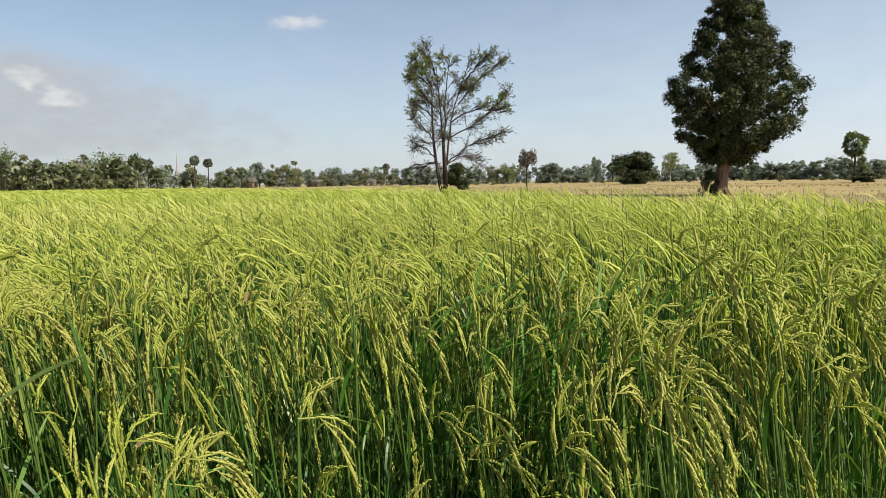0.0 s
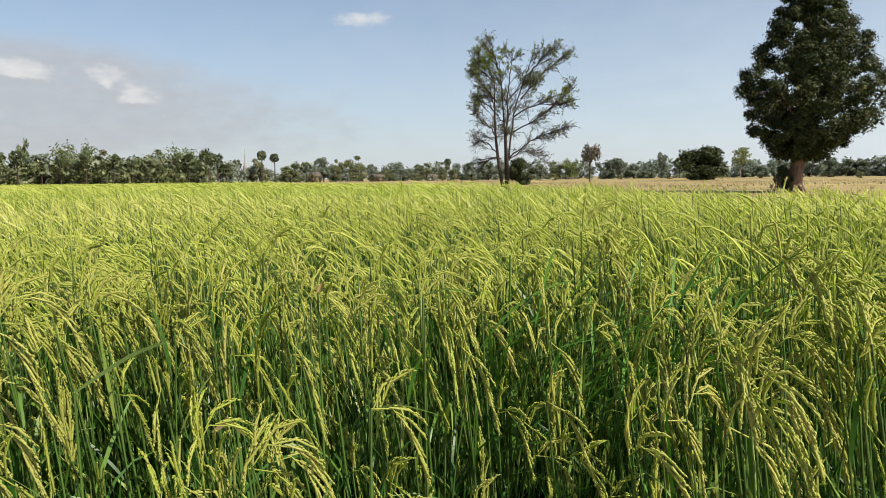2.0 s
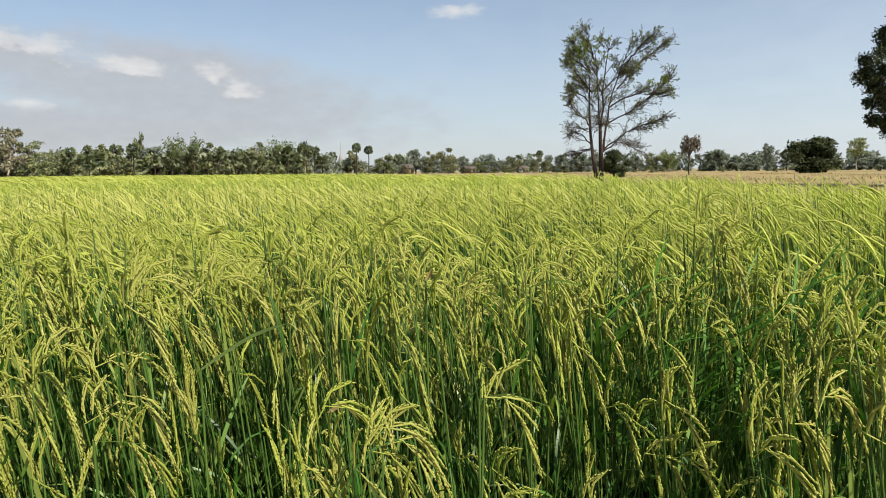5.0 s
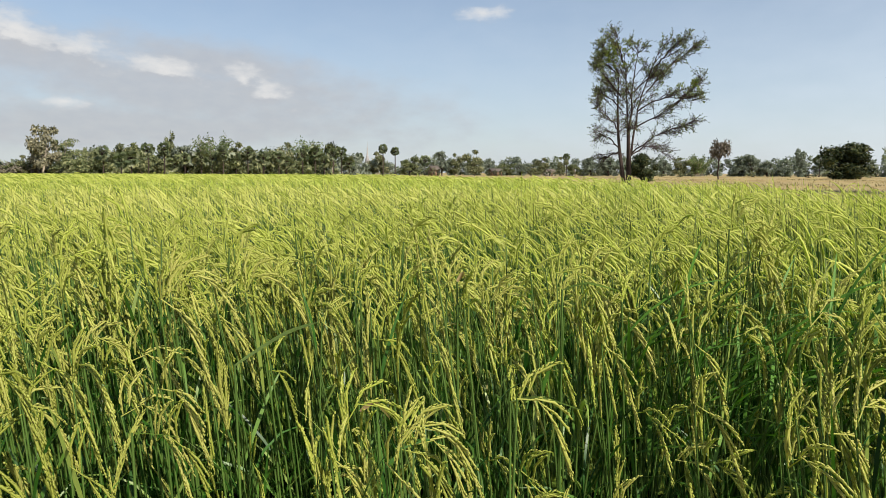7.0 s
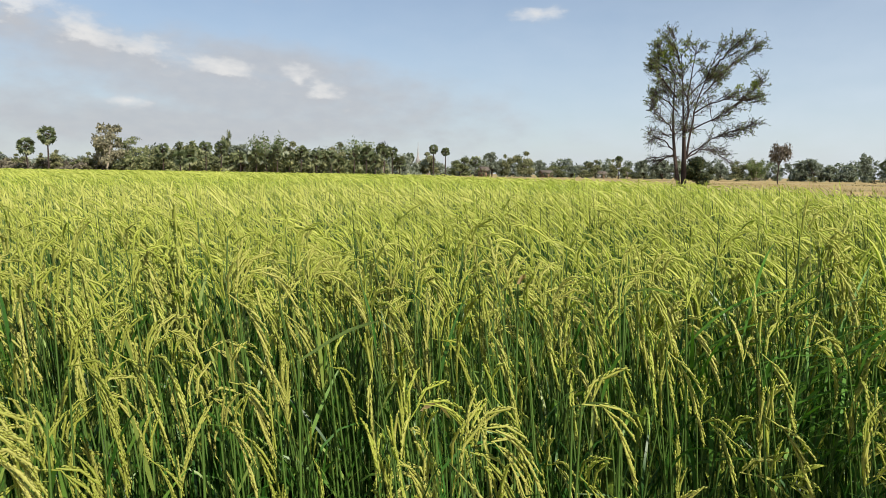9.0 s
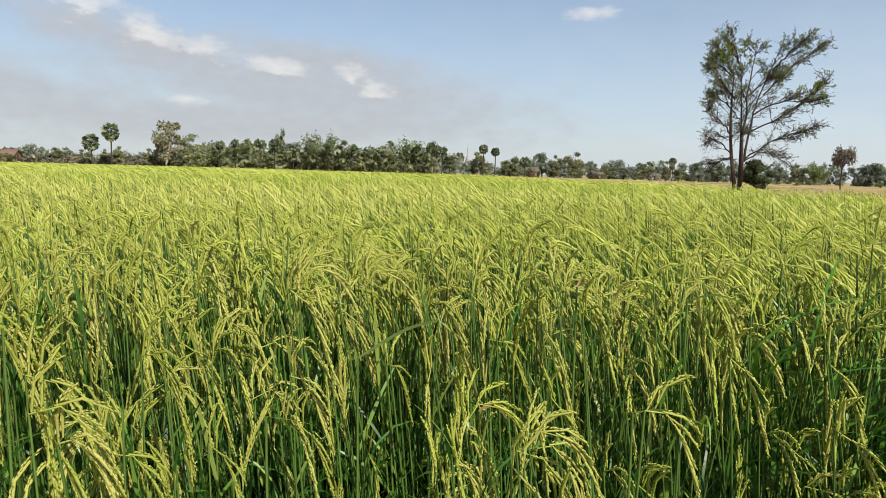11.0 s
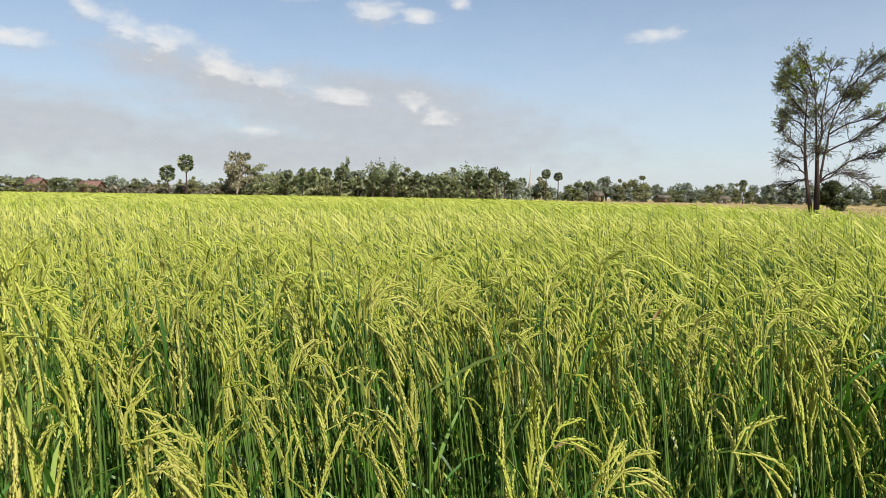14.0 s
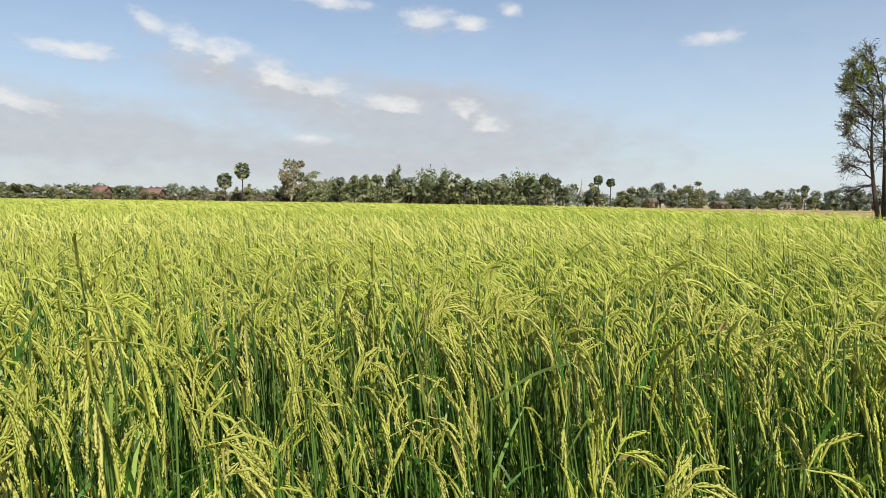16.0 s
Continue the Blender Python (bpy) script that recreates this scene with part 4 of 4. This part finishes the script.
RIGHT_ROW = [
    (38.3, 287.4, 7.9, 6.6), (42.9, 286.7, 7.6, 6.6), (47.9, 285.9, 6.2, 5.6), (53.1, 285.0, 7.4, 7.5), (57.0, 274.1, 9.6, 5.4), (90.7, 285.9, 7.0, 9.8),
    (97.0, 283.8, 5.4, 6.0), (109.5, 300.6, 6.3, 8.3), (120.0, 296.5, 6.6, 8.2), (126.4, 293.8, 6.9, 8.1), (132.3, 291.2, 7.0, 7.6), (137.3, 288.9, 7.8, 7.5),
    (141.8, 286.7, 6.7, 7.9), (146.9, 284.1, 6.8, 7.9), (151.7, 281.6, 6.9, 6.9), (146.3, 261.8, 6.0, 6.8), (148.3, 260.6, 7.7, 6.4), (152.2, 258.3, 6.7, 6.3),
    (167.5, 272.5, 6.7, 8.9), (173.4, 268.7, 6.3, 8.7),
]
for rows in (LEFT_ROW, MIDDLE_ROW, RIGHT_ROW):
    for x, y, h, w in rows:
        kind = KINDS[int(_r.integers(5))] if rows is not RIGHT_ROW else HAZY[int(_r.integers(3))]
        plant(kind, x, y, h * _r.uniform(0.8, 1.1), w, spread=1.35)
plant(TALL, -135.6, 133.4, 12.4, 6.9, "tall irregular tree with thin greyish foliage and a pale trunk")
plant(SLENDER, -117.5, 155.8, 11.8, 3.5, "slender upright tree rising above the others")
for x, y, h, w in ((-135.7, 140.3, 9.0, 5.0), (77.6, 248.0, 10.2, 6.5)):
    plant(LAYER, x, y, h, w)
for x, y, h, w in ((-106.0, 157.8, 10.3, 7.8), (-85.3, 169.9, 9.5, 7.7), (22.5, 279.0, 7.7, 7.8)):
    plant(CLUMP, x, y, h, w)
plant(ROUND, 41.8, 158.5, 7.3, 7.0, "dense round dark green tree standing in the dry field")
plant(ROUND, 0.72, 100.0, 3.8, 2.6, "dark green bush behind the sparse tree")
plant(ROUND, 74.1, 126.2, 1.85, 3.0, "low green bush at the foot of a sugar palm")
plant(ROUND, 16.9, 45.9, 1.7, 0.65, "dark shrub beside the trunk of the large tree")
plant(BUSHES[3], 16.3, 45.5, 1.0, 0.6, "low brownish shrub near the large tree")
plant(RUST, 14.0, 131.2, 6.8, 3.5, "lone small tree with a tuft of reddish brown leaves", 1.15)
plant(KINDS[0], 75.6, 129.4, 4.6, 3.4, "green tree standing behind a sugar palm")
plant(UMBRELLA, -80.0, 174.5, 9.0, 4.6, "tall dark tree with a flat crown on a pale bare trunk")
PALMS = [
    (-147.0, 120.8, 8.2, 3.9), (-144.3, 124.0, 11.0, 3.9), (-82.1, 171.4, 6.8, 3.7), (-77.0, 173.8, 8.4, 3.1), (-91.5, 221.9, 7.9, 2.7), (-84.1, 224.8, 11.0, 3.1),
    (-80.2, 226.2, 10.1, 2.9), (-70.4, 229.5, 7.4, 3.8), (-24.8, 258.7, 8.5, 2.6), (62.7, 272.8, 8.3, 4.0), (73.6, 128.2, 9.5, 4.2),
]
_p = np.random.default_rng(88)
for i in range(20):
    az, d = radians(-41.5 + 0.95 * i + _p.uniform(-0.3, 0.3)), _p.uniform(176, 186)
    PALMS.append((d * math.sin(az), d * math.cos(az), _p.uniform(5.2, 8.6), _p.uniform(2.8, 3.8)))
for i, (x, y, h, w) in enumerate(PALMS):
    sugar_palm(np.random.default_rng(100 + i), x, y, h, w, -0.07 if i == 0 else 0.0)


def wood_belt(name, seed, az0, az1, step, dist, tall, size, mat, label):
    """Closed growth along a stretch of the far edge; dist and tall by azimuth."""
    rng = np.random.default_rng(seed)
    c, r = [], []
    for az in np.arange(az0, az1, step):
        d = np.interp(az, *dist) * rng.uniform(0.98, 1.05)
        hh = np.interp(az, *tall) * rng.uniform(0.7, 1.2)
        x, y = d * math.sin(radians(az)), d * math.cos(radians(az))
        for k in range(3):
            c.append((x + rng.normal(0, 1.2), y + rng.normal(0, 1.2), hh * (0.2 + 0.28 * k)))
            r.append((1.7, 1.7, hh * 0.24))
    ob = new(name, fill_mesh(name, [crown_leaves(rng, np.array(c), np.array(r), 60, size), crown_leaves(rng, np.array(c), np.array(r) * 0.8, 30, size * 1.8)], mat))
    tagged(ob, label, "woods", kind="stuff")


# the far belt takes the leaf colour with haze painted in
wood_belt("far_woods", 61, -74, 42, 0.42, ([-74, -50, -25, -20, 0, 40], [222, 205, 200, 275, 290, 345]), ([-74, -58, -47, -42, -27, -20, -8, 40], [4.6, 4.2, 3.8, 7.0, 7.6, 6.8, 7.2, 8.8]), 0.8, TREE_HAZED, "closed belt of distant woods, paled by haze in the leaf colour")
wood_belt("brown_thicket", 62, -56, -45.5, 0.35, ([-56, -45], [199, 196]), ([-56, -54, -45], [1.4, 2.6, 2.8]), 0.6, THICKET, "low dark brownish thicket along the field's far edge")
wood_belt("undergrowth", 63, -44.5, -25, 0.35, ([-45, -25], [189, 186]), ([-45, -40, -33, -25], [3.4, 5.4, 6.0, 4.6]), 0.6, TREE_GREEN, "green undergrowth between the trunks of the trees")


# ---- buildings ----
def box_chunk(x0, x1, y0, y1, z0, z1):
    v = np.array([(x, y, z) for z in (z0, z1) for y in (y0, y1) for x in (x0, x1)], dtype=float)
    f = np.array([(0, 2, 3, 1), (4, 5, 7, 6), (0, 1, 5, 4), (2, 6, 7, 3), (0, 4, 6, 2), (1, 3, 7, 5)])
    return v, f


def house(x, y, w, h, wall_mat, roof_mat, label, turn):
    ob = thing("house", (x, y, 0), label, "house", "village houses among the trees")
    ob.rotation_euler = (0, 0, turn)
    d, eave = w * 0.8, h * 0.58
    part("wall", [box_chunk(-w / 2, w / 2, -d / 2, d / 2, 0, eave)], wall_mat, ob)
    o = 0.35
    t = 0.12
    v = np.array([(sx * (w / 2 + o), sy * (d / 2 + o) * (1 - k), eave - 0.05 + k * (h - eave) + q * t) for q in (0, 1) for sx in (-1, 1) for sy, k in ((-1, 0), (1, 1), (1, 0))], dtype=float)
    quads = np.array([(6, 7, 10, 9), (7, 8, 11, 10), (0, 3, 4, 1), (1, 4, 5, 2), (0, 6, 9, 3), (2, 5, 11, 8), (0, 1, 7, 6), (1, 2, 8, 7), (3, 9, 10, 4), (4, 10, 11, 5)])
    part("roof", [(v, quads)], roof_mat, ob)
    g = np.array([(sx * (w / 2 - 0.01), sy, z) for sx in (-1, 1) for sy, z in ((-d / 2, eave), (d / 2, eave), (0, h - 0.1))], dtype=float)
    part("gable", [(g, np.array([(0, 1, 2), (3, 5, 4)]))], wall_mat, ob)
    for i in (-1, 1):
        part("window", [box_chunk(i * w * 0.3 - 0.4, i * w * 0.3 + 0.4, -d / 2 - 0.03, -d / 2 + 0.05, eave * 0.4, eave * 0.8)], DARK_OPENING, ob)
    part("door", [box_chunk(-0.45, 0.45, -d / 2 - 0.03, -d / 2 + 0.05, 0, min(2.0, eave * 0.85))], TIMBER, ob)
    return ob


HOUSES = [(-166.6, 98.5, 3.6, 3.9, TIMBER, ROOF_RED, "small timber village house with a red tiled roof", 0.3), (-160.4, 108.6, 4.6, 3.5, TIMBER, ROOF_RED, "timber village house with a red tiled roof", 0.5),
          (-66.8, 228.0, 3.0, 3.4, TIMBER, ROOF_GREY, "narrow timber house with a brown roof among the trees", 0.9), (-49.8, 250.0, 4.0, 2.6, TIMBER, ROOF_GREY, "low timber house with a brown roof", 0.7),
          (-30.4, 255.0, 3.0, 2.5, PLASTER, ROOF_GREY, "small white house at the edge of the dry field", 0.8)]
for hx, hy, hw, hh, wall, roof, text, turn in HOUSES:
    house(hx, hy, hw, hh, wall, roof, text, turn)
    for side in (-0.6, 0.0, 0.55):
        plant(BUSHES[int(_r.integers(3))], hx * 0.98 + side * hw, hy * 0.98 + side * 0.5, hh * _r.uniform(0.7, 0.95), hw * 0.5, "leafy shrub in front of a village house")


def stupa(x, y, h):
    ob = thing("stupa", (x, y, 0), "grey stone stupa with a thin pointed spire", "stupa")
    rings = [(1.0, 0.0), (1.0, 0.08), (0.86, 0.085), (0.86, 0.16), (0.72, 0.165), (0.72, 0.24), (0.60, 0.25), (0.62, 0.36), (0.50, 0.46), (0.30, 0.52), (0.30, 0.56), (0.18, 0.58), (0.12, 0.72), (0.05, 0.88), (0.02, 1.0)]
    p = np.array([[(0, 0, z * h) for _, z in rings]])
    part("body", [tubes(p[:, :12], np.array([[r * 2.0 for r, _ in rings[:12]]]), 12)], STONE, ob)
    part("spire", [tubes(p[:, 11:], np.array([[r * 2.0 for r, _ in rings[11:]]]), 8)], STONE, ob)


stupa(-118.7, 297.2, 15.0)


# ---- small growth ----
def grass_clump(x, y, rng):
    ob = thing("grass_clump", (x, y, 0.02), "clump of broad dark green grass blades standing above the rice", "grass")
    k = 7
    b = np.stack([rng.normal(0, 0.035, k), rng.normal(0, 0.035, k), np.zeros(k)], -1)
    path = arcs(rng, b, rng.normal(WIND, 0.6, k), rng.uniform(0.0, 0.1, k), rng.uniform(0.0, 0.25, k), rng.uniform(0.76, 0.86, k), 6)
    prof = np.array([0.5, 0.8, 1, 1, 0.95, 0.85, 0.65, 0.4, 0.03])
    for i in range(k):
        stem = part("stem", [tubes(path[i:i + 1], np.linspace(0.0032, 0.0018, 7)[None], 5)], RICE_STEM, ob, smooth=True)
        for j in range(6):
            p, _ = along(path[i:i + 1], np.array([[rng.uniform(0.62, 1.0)]]))
            q = arcs(rng, p[:, 0], rng.normal(WIND + 0.1, 0.8, 1), rng.uniform(0.3, 1.0, 1), rng.uniform(0.3, 1.2, 1), rng.uniform(0.18, 0.34, 1), 8)
            part("blade", [ribbons(q, rng.uniform(0.005, 0.009, 1), rng.normal(0, 0.5, 1), prof)], WEED, stem)


for seed, gx, gy in ((201, -0.17, 1.42), (202, -0.02, 1.47), (203, 0.16, 1.50)):
    grass_clump(gx, gy, np.random.default_rng(seed))


def bent_leaf(points, width, mat, label, rng):
    """A rice stem whose uppermost leaf, broad or withered, stands out of the crop."""
    p = np.array(points)
    ob = thing("rice_plant", (p[0][0], p[0][1], 0.02), label, "rice plant", "rice plants at the edge of the field")
    p = p - np.array([p[0][0], p[0][1], 0.02])
    up = np.array([[0.0, 0.0, 0.0], [0.004, 0.003, p[0][2] * 0.5], p[0]])
    stem = part("stem", [tubes(up[None], np.array([[0.003, 0.0026, 0.002]]), 5)], RICE_STEM, ob, smooth=True)
    s = np.linspace(0, len(p) - 1, 9)
    q = np.stack([np.interp(s, np.arange(len(p)), p[:, k]) for k in range(3)], -1)
    q[:, 2] += 0.008 * np.sin(np.linspace(0, math.pi, 9))
    part("leaf", [ribbons(q[None], np.array([width]), np.array([rng.uniform(0.5, 0.9)]), np.array([0.6, 0.85, 1, 1, 1, 0.95, 0.8, 0.5, 0.05]))], mat, stem)


_b = np.random.default_rng(5)
bent_leaf([(-0.8085, 0.9515, 0.8233), (-0.7513, 1.0181, 0.8585), (-0.7095, 1.0725, 0.8783)], 0.0130, RICE_PALE, "rice stem with one broad pale green leaf", _b)
bent_leaf([(-0.352, 0.979, 0.7958), (-0.308, 0.9845, 0.7974), (-0.2365, 0.979, 0.7903)], 0.0056, RICE_PALE, "rice stem with a thin leaf bent level", _b)
bent_leaf([(-0.572, 0.9185, 0.7793), (-0.55, 0.924, 0.7875), (-0.528, 0.9295, 0.7683)], 0.0136, DRY_LEAF, "rice stem with a withered brown leaf", _b)
bent_leaf([(-0.946, 0.341, 0.7958), (-0.935, 0.418, 0.8288), (-0.946, 0.5115, 0.8288)], 0.0087, RICE_PALE, "rice stem with an arched green leaf", _b)
bent_leaf([(-0.825, 0.726, 0.7903), (-0.7535, 0.737, 0.7793), (-0.6875, 0.7425, 0.7408)], 0.0068, RICE_PALE, "rice stem with a drooping green leaf", _b)
bent_leaf([(-0.3025, 1.2375, 0.9278), (-0.2585, 1.2485, 0.9333), (-0.198, 1.2485, 0.9278)], 0.0074, RICE_PALE, "rice stem with a level green leaf", _b)
bent_leaf([(-0.495, 1.21, 0.9388), (-0.484, 1.2155, 0.947), (-0.473, 1.21, 0.9278)], 0.0186, DRY_LEAF, "rice stem with a curled withered leaf", _b)


def dry_tufts():
    rng = np.random.default_rng(91)
    n = 6000
    az, d = np.radians(rng.uniform(-6, 42, n)), np.sqrt(rng.uniform(35 ** 2, 150 ** 2, n))
    x, y = d * np.sin(az), d * np.cos(az)
    keep = ~in_field(x, y) & ((sines(x, y, 9, 92) + rng.normal(0, 0.5, n)) > 0.0)
    x, y = x[keep], y[keep]
    n = len(x)
    b = np.stack([x, y, np.zeros(n) - 0.02], -1).repeat(3, 0) + rng.normal(0, 0.08, (n * 3, 3)) * np.array([1, 1, 0])
    p = arcs(rng, b, rng.uniform(0, 6.28, n * 3), rng.uniform(0, 0.5, n * 3), rng.uniform(0.1, 0.8, n * 3), rng.uniform(0.12, 0.3, n * 3), 2)
    ob = new("dry_grass", fill_mesh("dry_grass", [ribbons(p, rng.uniform(0.02, 0.05, n * 3), rng.uniform(0, 3, n * 3), np.array([1, 0.8, 0.1]))], DRY_GRASS))
    tagged(ob, "tufts of straw-coloured dry grass on the stubble field", "grass", kind="stuff")


dry_tufts()


def bund(points, width, height, rng):
    """A low earth bank between fields."""
    p = np.array(points, dtype=float)
    s = np.linspace(0, len(p) - 1, 60)
    x, y = np.interp(s, np.arange(len(p)), p[:, 0]), np.interp(s, np.arange(len(p)), p[:, 1])
    y = y + 0.8 * sines(x, y, 14, 7)
    off = np.array([-0.5, -0.25, 0.0, 0.25, 0.5])
    hz = np.array([-0.1, 0.75, 1.0, 0.7, -0.1])
    v = np.stack([x[:, None] + 0 * off, y[:, None] + off * width, height * hz[None] * rng.uniform(0.6, 1.1, (60, 1)) + 0 * x[:, None]], -1)
    ob = new("field_bund", fill_mesh("field_bund", [(v.reshape(-1, 3), grid_faces(1, 60, 5)[:, ::-1])], DRY_FIELD, True))
    tagged(ob, "low grassy earth bank between the dry fields", "bank", kind="structure")
    n = 260
    t = rng.uniform(0, 59, n)
    bx, by = np.interp(t, np.arange(60), x), np.interp(t, np.arange(60), y) + rng.normal(0, width * 0.25, n)
    b = np.stack([bx, by, np.full(n, height * 0.5)], -1)
    q = arcs(rng, b, rng.uniform(0, 6.28, n), rng.uniform(0, 0.4, n), rng.uniform(0.1, 0.8, n), rng.uniform(0.12, 0.3, n), 2)
    ob = new("bund_grass", fill_mesh("bund_grass", [ribbons(q, rng.uniform(0.05, 0.12, n), rng.uniform(0, 3, n), np.array([1, 0.8, 0.1]))], BUND_GRASS))
    tagged(ob, "dull green and straw grass along the earth bank", "grass", kind="stuff")


_g = np.random.default_rng(303)
bund([(-6, 118), (30, 112), (70, 100), (110, 82)], 1.6, 0.18, _g)
bund([(-20, 190), (40, 186), (100, 168), (150, 140)], 2.0, 0.22, _g)
bund([(12, 62), (26, 70), (44, 74), (62, 70)], 1.2, 0.16, _g)
for i in range(22):
    az, dd = radians(_g.uniform(-4, 34)), _g.uniform(185, 262)
    plant(BUSHES[int(_g.integers(3))], dd * math.sin(az), dd * math.cos(az), _g.uniform(0.9, 2.2), _g.uniform(1.4, 3.2), "low green shrub at the edge of the dry field")
